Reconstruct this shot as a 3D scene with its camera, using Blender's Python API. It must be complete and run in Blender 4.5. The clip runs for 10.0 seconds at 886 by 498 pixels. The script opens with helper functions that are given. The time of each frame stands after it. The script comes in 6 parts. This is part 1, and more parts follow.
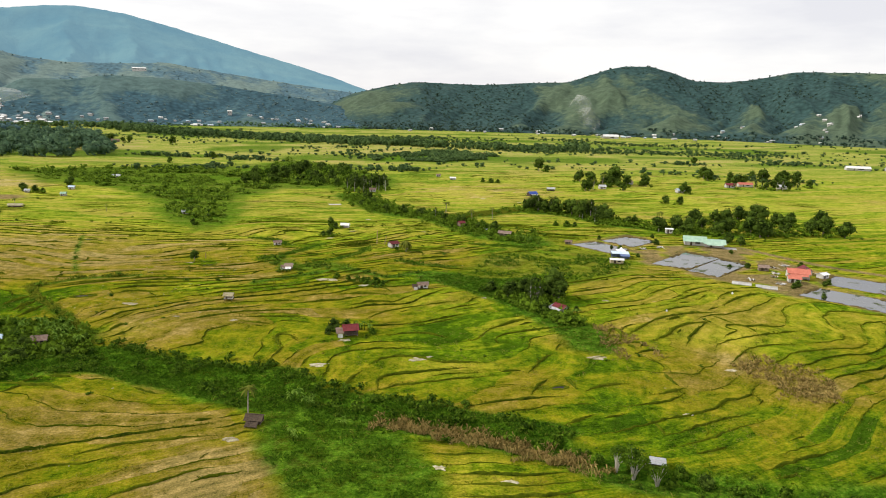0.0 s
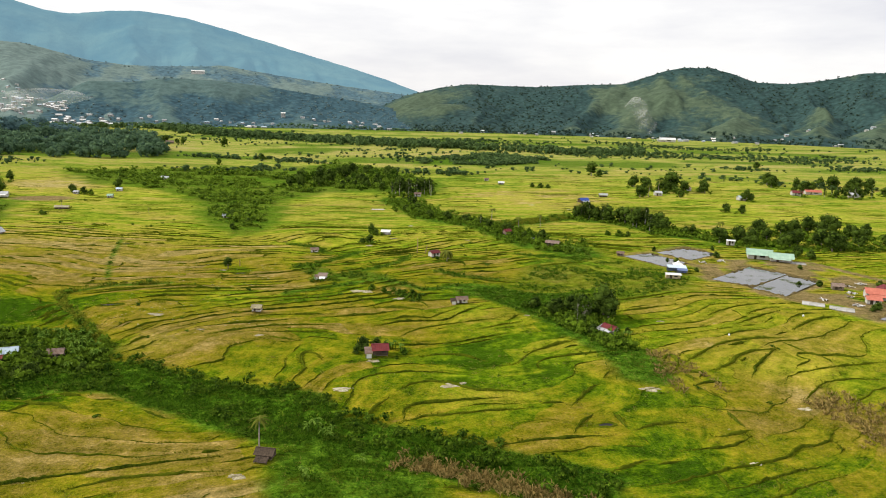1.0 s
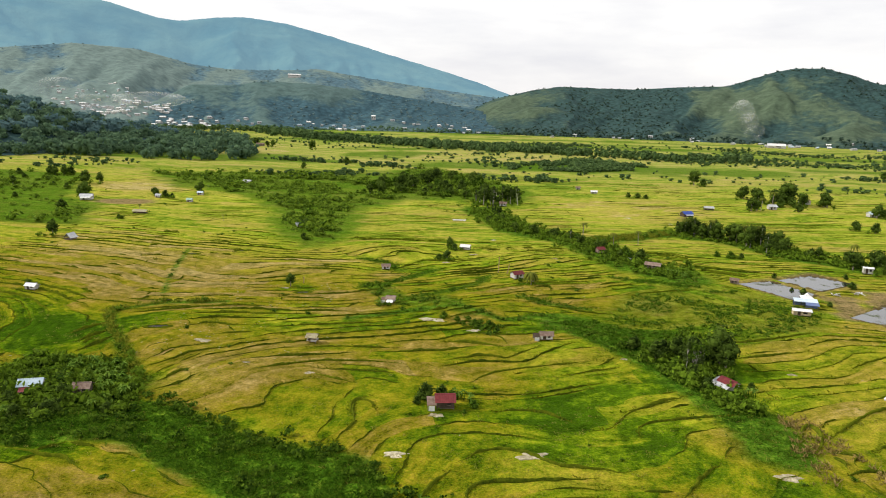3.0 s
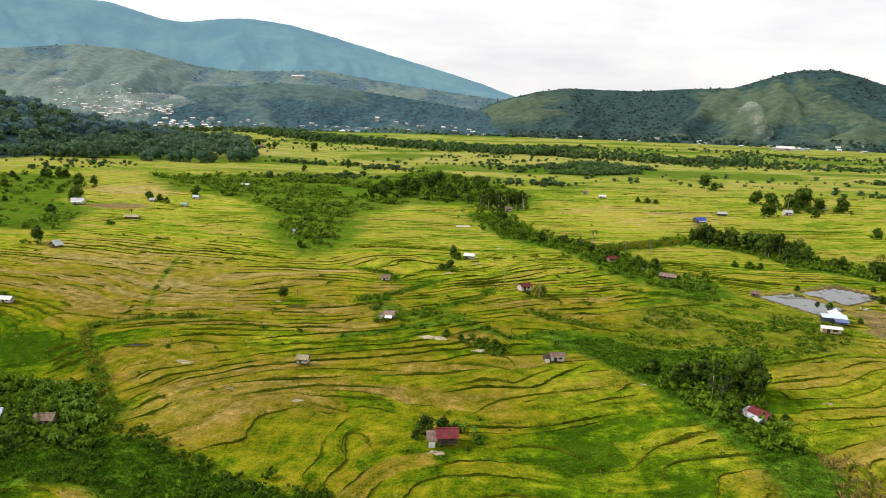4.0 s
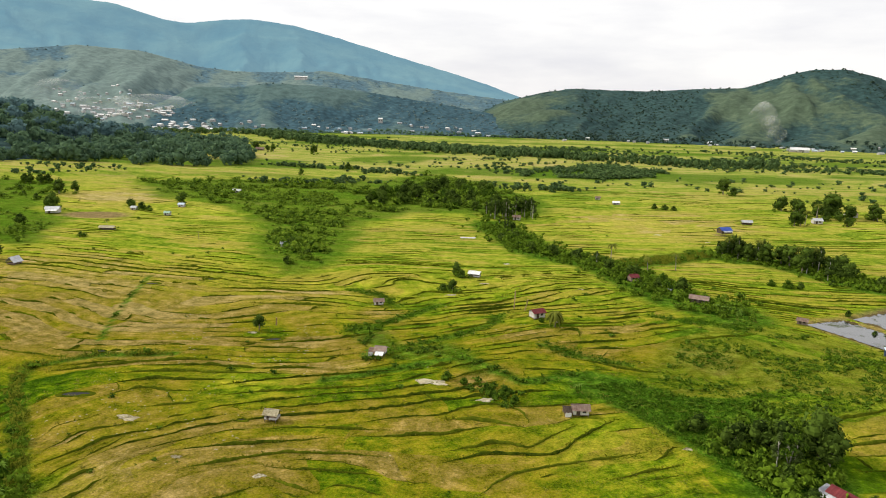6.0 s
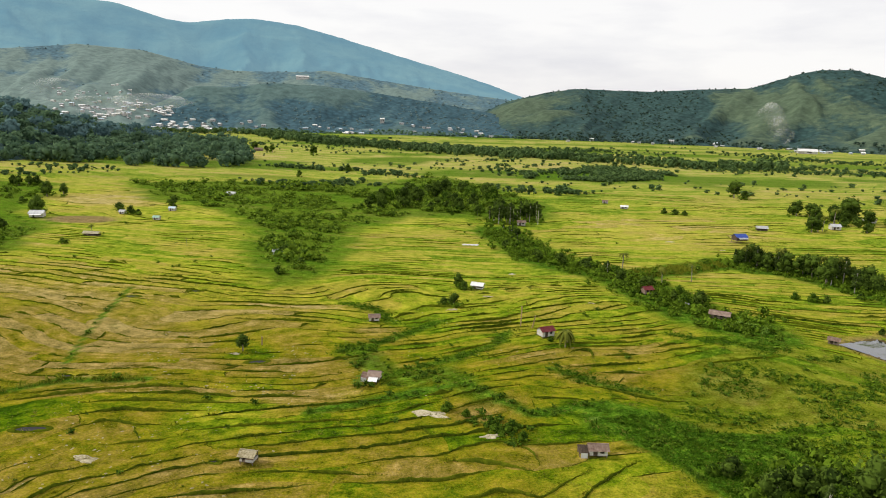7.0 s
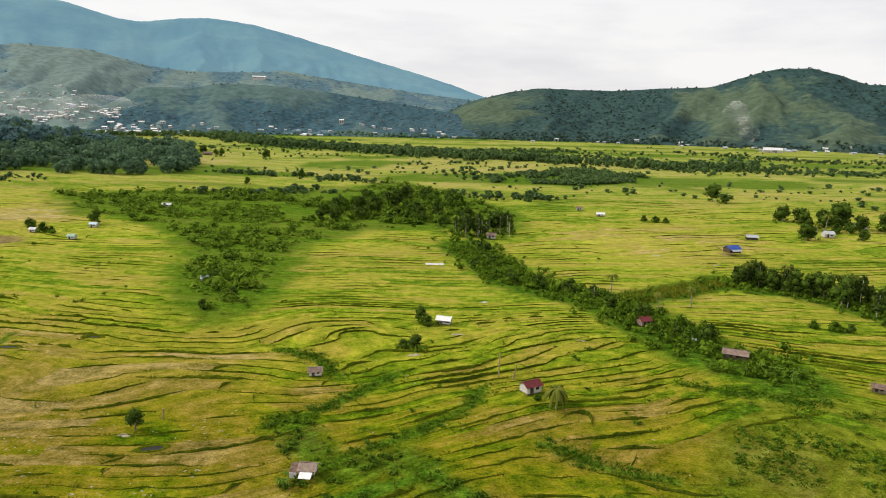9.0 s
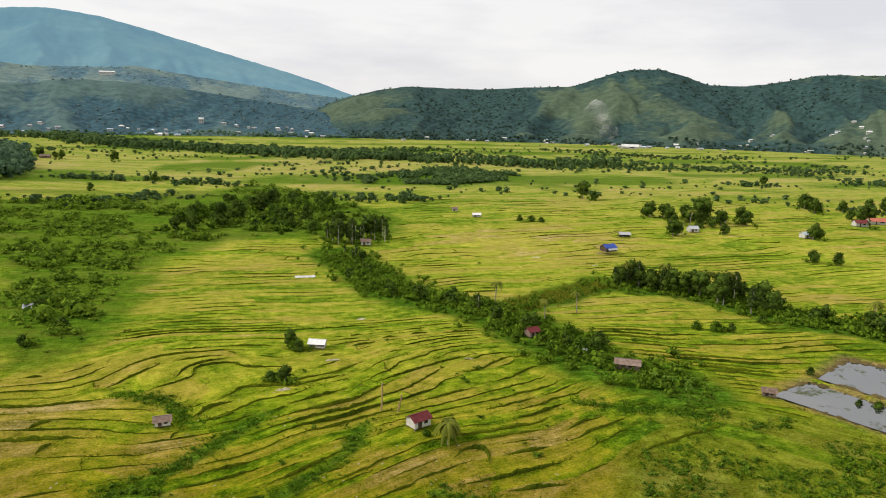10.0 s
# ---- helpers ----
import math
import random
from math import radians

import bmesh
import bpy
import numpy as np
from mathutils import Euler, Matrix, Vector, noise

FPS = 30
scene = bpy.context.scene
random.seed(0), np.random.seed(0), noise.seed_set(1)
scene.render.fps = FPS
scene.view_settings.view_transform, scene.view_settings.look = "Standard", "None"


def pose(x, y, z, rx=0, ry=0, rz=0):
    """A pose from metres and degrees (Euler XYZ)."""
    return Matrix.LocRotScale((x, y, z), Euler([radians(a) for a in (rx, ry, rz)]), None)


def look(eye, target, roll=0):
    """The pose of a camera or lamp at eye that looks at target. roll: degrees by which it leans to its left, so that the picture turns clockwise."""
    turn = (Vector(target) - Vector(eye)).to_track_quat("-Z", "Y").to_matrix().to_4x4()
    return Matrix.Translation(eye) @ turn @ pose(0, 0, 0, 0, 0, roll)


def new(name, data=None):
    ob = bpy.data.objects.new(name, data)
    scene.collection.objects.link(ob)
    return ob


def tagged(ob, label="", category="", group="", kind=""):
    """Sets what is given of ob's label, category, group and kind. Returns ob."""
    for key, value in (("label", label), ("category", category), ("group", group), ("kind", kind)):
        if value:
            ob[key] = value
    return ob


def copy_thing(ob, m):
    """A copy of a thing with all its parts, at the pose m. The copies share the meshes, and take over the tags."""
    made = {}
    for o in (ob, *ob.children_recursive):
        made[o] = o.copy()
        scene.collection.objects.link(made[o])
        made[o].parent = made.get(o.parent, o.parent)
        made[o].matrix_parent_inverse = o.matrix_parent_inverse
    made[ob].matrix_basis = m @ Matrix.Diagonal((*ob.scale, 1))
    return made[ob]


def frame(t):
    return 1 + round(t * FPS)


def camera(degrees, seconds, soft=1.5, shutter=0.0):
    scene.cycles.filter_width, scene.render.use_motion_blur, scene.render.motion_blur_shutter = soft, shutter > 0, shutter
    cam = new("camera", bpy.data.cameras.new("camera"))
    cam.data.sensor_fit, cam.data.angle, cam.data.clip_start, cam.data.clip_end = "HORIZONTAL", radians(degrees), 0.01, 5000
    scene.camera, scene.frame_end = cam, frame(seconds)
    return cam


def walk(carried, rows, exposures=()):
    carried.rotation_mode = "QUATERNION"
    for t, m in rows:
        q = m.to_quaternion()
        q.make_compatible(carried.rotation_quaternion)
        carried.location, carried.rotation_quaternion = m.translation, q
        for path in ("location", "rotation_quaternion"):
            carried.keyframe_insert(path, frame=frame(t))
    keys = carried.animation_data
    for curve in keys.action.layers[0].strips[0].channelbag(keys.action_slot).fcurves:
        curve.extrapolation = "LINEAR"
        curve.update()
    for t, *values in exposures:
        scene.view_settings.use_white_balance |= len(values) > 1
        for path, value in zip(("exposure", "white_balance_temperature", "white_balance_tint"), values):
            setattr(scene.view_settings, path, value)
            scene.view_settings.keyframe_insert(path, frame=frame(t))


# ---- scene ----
cam = camera(65.3, 10.0, soft=1.0)
PATH = [
    (0, (-5.123, 0.006, 59.719), (-4.851, 1.944, 59.303), 1.6),
    (0.5, (-2.135, 7.233, 59.853), (-2.009, 9.185, 59.435), 1.6),
    (1, (-0.29, 13.921, 59.9), (-0.164, 15.874, 59.486), 1.6),
    (1.5, (1.116, 21.002, 59.977), (1.242, 22.955, 59.564), 1.6),
    (2, (2.025, 28.128, 60.168), (2.113, 30.083, 59.756), 1.6),
    (2.5, (2.678, 35.303, 60.059), (2.577, 37.257, 59.645), 1.5),
    (4, (1.928, 56.657, 60.028), (1.789, 58.61, 59.619), 1.7),
    (4.5, (1.643, 64.29, 60.026), (1.501, 66.242, 59.618), 1.7),
    (5, (1.475, 71.704, 59.98), (1.329, 73.657, 59.572), 1.7),
    (5.5, (1.238, 79.136, 59.929), (1.088, 81.088, 59.522), 1.6),
    (7, (-0.136, 101.991, 59.985), (-0.296, 103.943, 59.578), 1.7),
    (7.5, (-0.533, 112.37, 60.067), (-0.697, 114.321, 59.662), 1.6),
    (8, (-1.002, 120.649, 59.798), (-1.17, 122.6, 59.393), 1.5),
    (8.5, (-1.7, 130.009, 59.677), (-1.844, 131.962, 59.271), 1.5),
    (9, (-1.937, 141.251, 59.607), (-1.994, 143.209, 59.204), 1.4),
    (9.5, (-2.187, 150.507, 59.483), (-2.153, 152.466, 59.081), 1.4),
    (10, (-1.829, 159.574, 59.552), (-1.523, 161.51, 59.153), 1.5),
]
walk(cam, [(t, look(eye, target, roll)) for t, eye, target, roll in PATH], [(0, 0.0), (5.5, 0.0), (7.5, -0.09), (9, -0.12), (10, -0.15)])

# ---- world, sun ----
SUN_AZ, SUN_EL = radians(-78), radians(36)      # azimuth from +y towards +x
world = bpy.data.worlds.new("sky")
scene.world = world
world.use_nodes = True
wt = world.node_tree
wt.nodes.clear()
w_out = wt.nodes.new("ShaderNodeOutputWorld")
w_bg = wt.nodes.new("ShaderNodeBackground")
w_sky = wt.nodes.new("ShaderNodeTexSky")
w_sky.sky_type, w_sky.sun_disc = "NISHITA", False
w_sky.sun_elevation, w_sky.sun_rotation = SUN_EL, SUN_AZ
w_co = wt.nodes.new("ShaderNodeTexCoord")
w_map = wt.nodes.new("ShaderNodeMapping")
w_map.inputs["Scale"].default_value = (1.0, 1.0, 4.5)
w_noise = wt.nodes.new("ShaderNodeTexNoise")
w_noise.inputs["Scale"].default_value = 2.3
w_noise.inputs["Detail"].default_value = 6
w_noise.inputs["Roughness"].default_value = 0.55
w_ramp = wt.nodes.new("ShaderNodeValToRGB")
w_ramp.color_ramp.elements[0].position, w_ramp.color_ramp.elements[0].color = 0.36, (8.3, 8.2, 8.6, 1)
w_ramp.color_ramp.elements[1].position, w_ramp.color_ramp.elements[1].color = 0.55, (10.3, 10.1, 10.0, 1)
w_mix = wt.nodes.new("ShaderNodeMixRGB")
w_mix.inputs["Fac"].default_value = 0.88
wt.links.new(w_co.outputs["Generated"], w_map.inputs["Vector"])
wt.links.new(w_map.outputs["Vector"], w_noise.inputs["Vector"])
wt.links.new(w_noise.outputs["Fac"], w_ramp.inputs["Fac"])
wt.links.new(w_sky.outputs["Color"], w_mix.inputs["Color1"])
wt.links.new(w_ramp.outputs["Color"], w_mix.inputs["Color2"])
wt.links.new(w_mix.outputs["Color"], w_bg.inputs["Color"])
w_bg.inputs["Strength"].default_value = 0.107
wt.links.new(w_bg.outputs["Background"], w_out.inputs["Surface"])

sun = new("sun", bpy.data.lights.new("sun", "SUN"))
sun.data.energy, sun.data.angle, sun.data.color = 3.5, radians(2.0), (1.0, 0.93, 0.80)
sun.matrix_world = look((0, 0, 0), (-math.sin(SUN_AZ) * math.cos(SUN_EL), -math.cos(SUN_AZ) * math.cos(SUN_EL), -math.sin(SUN_EL)))
scene.view_settings.exposure = 0.0


# ---- noise on arrays ----
def lattice(i, j, seed):
    n = (i.astype(np.int64) * 374761393 + j.astype(np.int64) * 668265263 + seed * 974634773) & 0x7FFFFFFF
    n = ((n ^ (n >> 13)) * 1274126177) & 0x7FFFFFFF
    n = ((n ^ (n >> 16)) * 2246822519) & 0x7FFFFFFF
    return ((n ^ (n >> 15)) & 0xFFFF) / 65535.0


def vnoise(x, y, seed=0):
    i, j = np.floor(x), np.floor(y)
    u, v = x - i, y - j
    u, v = u * u * (3 - 2 * u), v * v * (3 - 2 * v)
    a, b = lattice(i, j, seed), lattice(i + 1, j, seed)
    c, d = lattice(i, j + 1, seed), lattice(i + 1, j + 1, seed)
    return (a * (1 - u) + b * u) * (1 - v) + (c * (1 - u) + d * u) * v


def fbm(x, y, seed=0, octaves=4):
    total, amp, size = 0.0, 0.5, 1.0
    for k in range(octaves):
        total = total + amp * vnoise(x * size, y * size, seed + k * 17)
        amp, size = amp * 0.5, size * 2.03
    return total / (1 - 0.5 ** octaves)


def ease(a, b, v):
    t = np.clip((v - a) / (b - a), 0, 1)
    return t * t * (3 - 2 * t)


def line_dist(pts, x, y):
    best = np.full(np.shape(x), 1e9)
    for (ax, ay), (bx, by) in zip(pts[:-1], pts[1:]):
        dx, dy = bx - ax, by - ay
        t = np.clip(((x - ax) * dx + (y - ay) * dy) / (dx * dx + dy * dy), 0, 1)
        best = np.minimum(best, np.hypot(x - ax - t * dx, y - ay - t * dy))
    return best


def inside(pts, x, y):
    hit = np.zeros(np.shape(x), bool)
    for (ax, ay), (bx, by) in zip(pts, pts[1:] + pts[:1]):
        cross = ((ay > y) != (by > y)) & (x < (bx - ax) * (y - ay) / (by - ay + 1e-9) + ax)
        hit ^= cross
    return hit


def region(pts, x, y, soft=4.0):
    """1 inside the outline, falling to 0 over a few metres outside it."""
    return np.where(inside(pts, x, y), 1.0, 1 - ease(0, soft, line_dist(pts + pts[:1], x, y)))


# ---- plan ----
STREAM = [(-130, 158), (-85, 160), (-72, 166), (-58, 154), (-41, 147), (-27, 144), (-15, 136), (-7, 129), (4, 123), (19, 116), (28, 110), (37, 104), (44, 98), (56, 94), (80, 86)]
BIG_TREE_BAND = [(24, 234), (33, 226), (41, 217), (44, 206), (49, 198), (52, 188), (56, 176), (57, 160)]
HEDGE = [(-2, 440), (8, 411), (14, 386), (24, 371), (37, 359), (46, 353), (51, 335), (56, 322), (60, 312), (65, 306), (74, 294)]
POND_TREES = [(92, 388), (106, 379), (117, 371), (127, 360), (132, 346), (140, 335), (156, 322), (176, 312)]
FAR_LINE = [(-440, 1345), (-280, 1150), (-150, 1070), (-32, 1003), (93, 965)]
LUSH_FRONT = [(-20, 126), (-11, 127), (3, 117), (8, 104), (7, 60), (-8, 60), (-13, 98), (-20, 112)]
LUSH_EAST = [(37, 235), (46, 253), (56, 275), (71, 287), (81, 283), (95, 271), (106, 254), (99, 241), (80, 228), (63, 221), (58, 229), (46, 231)]
STREAM_BAND = [(-90, 150), (-71, 167), (-60, 166), (-51, 161), (-37, 154), (-27, 152), (-17, 149), (-11, 138), (-1, 134), (8, 130), (19, 125), (29, 121), (37, 115), (32, 108), (10, 120), (-10, 127), (-23, 128), (-31, 133), (-42, 140), (-50, 143), (-59, 151), (-70, 151), (-79, 147)]
TREE_BAND = [(25, 233), (31, 237), (43, 229), (58, 229), (63, 218), (61, 199), (59, 186), (60, 176), (53, 176), (47, 191), (40, 204), (31, 217), (26, 224)]
DRAINS = [[(-38, 260), (-28, 270), (-21, 281), (-16, 289)], [(-24, 247), (-8, 262), (0, 272), (4, 284)], [(-28, 285), (-36, 297), (-46, 302)], [(14, 258), (24, 250), (34, 246)], [(48, 289), (60, 284), (72, 280)]]
SCRUB = [(-260, 570), (-160, 610), (-90, 618), (-60, 690), (-15, 634), (28, 540), (22, 486), (-4, 482), (-51, 478), (-74, 425), (-66, 350), (-70, 325), (-97, 368), (-112, 420), (-150, 470), (-205, 500)]
WOOD = [(-70, 500), (-62, 580), (-36, 606), (-10, 572), (0, 520), (-6, 490), (-36, 492)]
WEST_WOOD = [(-520, 640), (-370, 693), (-278, 673), (-228, 735), (-330, 960), (-454, 1027), (-700, 1040), (-800, 800)]
MID_SCRUB = [(18, 706), (92, 700), (184, 766), (113, 843), (26, 776)]
PONDS = [
    [(93, 289), (106, 295), (115, 278), (105, 269)],
    [(110, 297), (126, 308), (136, 296), (118, 283)],
    [(114, 252), (138, 272), (147, 261), (123, 242)],
    [(123, 240), (146, 259), (153, 250), (129, 230)],
    [(164, 219), (176, 230), (200, 208), (186, 192)],
    [(145, 205), (158, 213), (179, 188), (166, 176)],
]
DIRT = [(118, 283), (138, 282), (163, 275), (172, 237), (164, 214), (143, 203), (131, 220), (112, 250), (111, 262)]
ROAD = [(150, 280), (167, 279), (176, 256), (185, 241), (210, 212), (260, 160)]
WEST_LUSH = [(-440, 350), (-192, 350), (-212, 398), (-245, 428), (-270, 480), (-300, 545), (-460, 560)]
LINK = [(46, 353), (70, 371), (92, 386)]
WEST_YARD = [(-104, 156), (-92, 166), (-90, 178), (-80, 184), (-68, 178), (-66, 164), (-80, 156)]
WEST_BRUSH = [(-106, 160), (-66, 164), (-70, 172), (-80, 184), (-100, 188)]
WEST_DITCH = [(-69, 175), (-82, 192), (-97, 212), (-103, 224), (-92, 234), (-75, 237)]
FOOTPATH = [(-97, 243), (-104, 262), (-109, 278), (-117, 307)]
WEEDS = [(-35, 262), (-22, 246), (-12, 250), (-2, 240)]
DITCH = [(-36, 226), (-20, 236), (-6, 246), (8, 232), (24, 240)]


def masks(x, y):
    """Lush growth, bare soil and pond, 0 to 1, at places of the plan."""
    w = 5 * (fbm(x / 9, y / 9, 5, 3) - 0.5)
    lush = 1 - ease(3.5, 7.0, line_dist(STREAM, x, y) + w)
    lush = np.maximum(lush, 1 - ease(5, 9, line_dist(BIG_TREE_BAND, x, y) + w))
    lush = np.maximum(lush, 1 - ease(7, 16, line_dist(HEDGE, x, y) + w))
    lush = np.maximum(lush, 1 - ease(7, 13, line_dist(POND_TREES, x, y) + w))
    lush = np.maximum(lush, 1 - ease(0.3, 1.1, line_dist(FOOTPATH, x, y) + 0.2 * w))
    lush = np.maximum(lush, 1 - ease(1.0, 2.6, line_dist(DITCH, x, y) + 0.3 * w))
    lush = np.maximum(lush, 0.8 * (1 - ease(2.0, 7.0, line_dist(WEEDS, x, y) + 0.9 * w)))
    lush = np.maximum(lush, 0.97 * region(STREAM_BAND, x + 0.5 * w, y + 0.5 * w, 2))
    lush = np.maximum(lush, 0.97 * region(TREE_BAND, x + 0.5 * w, y + 0.5 * w, 2.5))
    for drain in DRAINS:
        lush = np.maximum(lush, 0.85 * (1 - ease(0.5, 2.6, line_dist(drain, x, y) + 0.6 * w)))
    for shape, soft in ((LUSH_FRONT, 4), (LUSH_EAST, 8), (MID_SCRUB, 20)):
        lush = np.maximum(lush, (0.50 if shape is LUSH_EAST else 0.9) * region(shape, x + w, y + w, soft))
    lush = np.maximum(lush, 1 - ease(5, 11, line_dist(LINK, x, y) + w))
    lush = np.maximum(lush, 0.95 * region(WEST_BRUSH, x + w, y + w, 5))
    lush = np.maximum(lush, 1 - ease(0.6, 2.2, line_dist(WEST_DITCH, x, y) + 0.4 * w))
    lush = np.maximum(lush, 0.85 * region(WEST_LUSH, x + 2 * w, y + 2 * w, 10))
    lush = np.maximum(lush, 0.9 * region(WEST_YARD, x + w, y + w, 4))
    lush = np.maximum(lush, 0.80 * region(SCRUB, x + 3 * w, y + 3 * w, 14))
    pond = np.zeros(np.shape(x))
    for shape in PONDS:
        pond = np.maximum(pond, region(shape, x, y, 1.5))
    far = ease(540, 680, y) * ease(0.50, 0.60, fbm(x / 120, y / 45, 131, 4))
    lush = np.maximum(lush, 0.8 * far)
    rim = np.zeros(np.shape(x))
    for shape in PONDS:
        rim = np.maximum(rim, 0.8 * region(shape, x, y, 5.0))
    soil = region(DIRT, x + w, y + w, 5) * ease(0.34, 0.5, fbm(x / 9, y / 9, 141, 3))
    soil = np.maximum(soil, rim * ease(0.30, 0.45, fbm(x / 5, y / 5, 145, 3)))
    soil = np.maximum(soil, 1 - ease(1.5, 2.6, line_dist(ROAD, x, y)))
    soil = np.maximum(soil, 1 - ease(9, 12, np.hypot((x + 205) / 1.6, y - 421) + 0.4 * w))
    soil = np.maximum(soil, 0.8 * (1 - ease(2.5, 4, np.hypot(x - 112, y - 437) + 0.3 * w)))
    return lush * (1 - soil), soil, pond


# Main paddy banks, as turning points of each.
BANKS_FRONT = [
    [(-75, 112), (-63, 115), (-47, 120), (-29, 124)], [(-52, 113), (-45, 117), (-37, 118), (-28, 119)], [(-24, 152), (-23, 158), (-21, 164), (-24, 172), (-20, 176)],
    [(-7, 137), (-5, 143), (-2, 148)], [(1, 137), (1, 143), (4, 145), (11, 146), (23, 148)], [(0, 136), (4, 139), (11, 140), (28, 143)], [(11, 173), (16, 172), (21, 168)],
    [(23, 165), (28, 166), (31, 173), (39, 180), (48, 185)], [(33, 163), (32, 166), (34, 169), (39, 172), (55, 176)], [(35, 143), (41, 152), (45, 156)], [(33, 132), (36, 137), (39, 140)],
    [(16, 126), (22, 129), (31, 130), (41, 131)], [(12, 178), (21, 182), (27, 186)],
]
BANKS_EAST = [
    [(69, 168), (76, 175), (83, 181), (92, 186), (106, 187)], [(74, 163), (80, 167), (86, 175), (99, 179)], [(81, 159), (88, 169), (98, 179)], [(88, 157), (90, 160), (101, 165), (121, 169)],
    [(85, 145), (92, 152), (99, 158), (112, 158)], [(67, 191), (74, 192), (89, 197)], [(91, 206), (102, 215), (117, 221)], [(96, 198), (107, 206), (117, 212)], [(110, 193), (123, 204), (134, 207)],
    [(45, 133), (51, 136), (57, 136)], [(50, 125), (61, 126), (67, 131)], [(59, 130), (69, 133)], [(36, 118), (44, 122)], [(65, 154), (70, 156), (75, 155)],
    [(65, 221), (74, 223), (95, 234)], [(64, 209), (70, 211), (87, 218)],
]
BANKS_WEST = [
    [(-103, 203), (-98, 215)], [(-98, 197), (-96, 203), (-94, 211)], [(-94, 191), (-92, 198), (-91, 206)], [(-97, 222), (-90, 226), (-79, 232), (-65, 235), (-58, 234)],
    [(-58, 220), (-50, 224), (-40, 228), (-19, 235)], [(-56, 215), (-46, 219), (-23, 225)], [(-54, 192), (-46, 195), (-39, 197), (-27, 201)], [(-41, 202), (-36, 204), (-17, 205)],
    [(-50, 186), (-40, 192), (-31, 195), (-16, 195)], [(-36, 189), (-15, 189)], [(-35, 186), (-31, 184), (-25, 182)], [(-77, 263), (-66, 269), (-58, 277)], [(-72, 281), (-55, 283), (-43, 282)], [(-55, 248), (-41, 252), (-29, 261)],
]
BANKS_MIDDLE = [
    [(-7, 194), (1, 199), (11, 199), (14, 201), (18, 207), (26, 216)], [(-7, 198), (4, 204), (8, 201), (11, 205), (18, 212)], [(0, 185), (5, 193), (21, 199), (30, 203)], [(-8, 211), (-1, 212), (10, 209)],
    [(-5, 179), (10, 179), (24, 186), (31, 190)], [(5, 171), (11, 173), (17, 172)], [(21, 192), (35, 199)], [(31, 174), (44, 182)], [(-10, 237), (-2, 243), (7, 247)], [(-9, 231), (-1, 238), (6, 240)],
]
BANKS_NORTH = [
    [(21, 249), (28, 246), (35, 242), (42, 243)], [(16, 259), (32, 263), (39, 266)], [(-50, 304), (-46, 312), (-42, 319)], [(-37, 309), (-36, 317), (-27, 322)], [(-29, 289), (-27, 294), (-22, 296)], [(-14, 262), (-3, 271), (1, 275)],
    [(-11, 303), (1, 309)], [(-11, 294), (1, 301)], [(14, 292), (29, 299)], [(25, 308), (31, 308), (38, 316), (44, 317)], [(6, 303), (17, 311), (33, 320)], [(28, 287), (40, 292)],
    [(50, 264), (53, 268), (74, 276)], [(15, 251), (22, 256)], [(25, 257), (36, 258)],
]
RING_BANKS = [[(-23, 167), (-24, 173), (-22, 174), (-19, 172), (-18, 168)], [(18, 268), (21, 272), (25, 271), (24, 265)], [(61, 163), (67, 175), (68, 169), (63, 160)]]
MAIN_BANKS = BANKS_FRONT + BANKS_EAST + BANKS_WEST + BANKS_MIDDLE + BANKS_NORTH


def terrace_base(x, y):
    wave = 4.2 * (fbm(x / 85, y / 85, 11, 3) - 0.5) + 1.6 * (fbm(x / 30, y / 26, 23, 3) - 0.5) + 0.6 * (fbm(x / 9, y / 8, 29, 3) - 0.5)
    wide = 0.34 * np.maximum(0, 178 - y - 0.25 * x) / 4.1 - 0.12 * np.maximum(y - 430, 0)
    return y / 4.1 - 0.03 * np.maximum(x + 60, 0) - 0.03 * np.maximum(-60 - x, 0) + wave + wide


def bend_terraces(size=21.0):
    """Weights of soft bumps that turn the paddies so that they follow the main banks."""
    cx, cy = [g.ravel() for g in np.meshgrid(np.arange(-150, 160, size), np.arange(95, 345, size))]
    rows, want = [], []
    e = 0.5
    for line in MAIN_BANKS:
        for (ax, ay), (bx, by) in zip(line[:-1], line[1:]):
            length = math.hypot(bx - ax, by - ay)
            tx, ty = (bx - ax) / length, (by - ay) / length
            nx, ny = (-ty, tx) if tx > 0 else (ty, -tx)
            mx, my = np.array([(ax + bx) / 2]), np.array([(ay + by) / 2])
            for dx, dy, goal, weight in ((tx, ty, 0.0, min(length, 12.0)), (nx, ny, 1 / (6.4 if my[0] < 165 else 4.3), 2.0 if ny > 0.4 else 0.0)):
                now = (terrace_base(mx + e * dx, my + e * dy) - terrace_base(mx - e * dx, my - e * dy))[0] / (2 * e)
                bump = [np.exp(-((mx + k * dx - cx) ** 2 + (my + k * dy - cy) ** 2) / (1.1 * size) ** 2) for k in (e, -e)]
                rows.append(weight * (bump[0] - bump[1]) / (2 * e))
                want.append(weight * (goal - now))
    A, b = np.array(rows), np.array(want)
    return cx, cy, np.linalg.solve(A.T @ A + 0.03 * np.eye(len(cx)), A.T @ b), 1.1 * size


BEND = bend_terraces()


def terrace(x, y):
    """Field whose whole numbers are the paddy banks."""
    h = terrace_base(x, y)
    for cx, cy, weight in zip(BEND[0].tolist(), BEND[1].tolist(), BEND[2].tolist()):
        if abs(weight) > 1e-3:
            h = h + weight * np.exp(-((x - cx) ** 2 + (y - cy) ** 2) / BEND[3] ** 2)
    return h


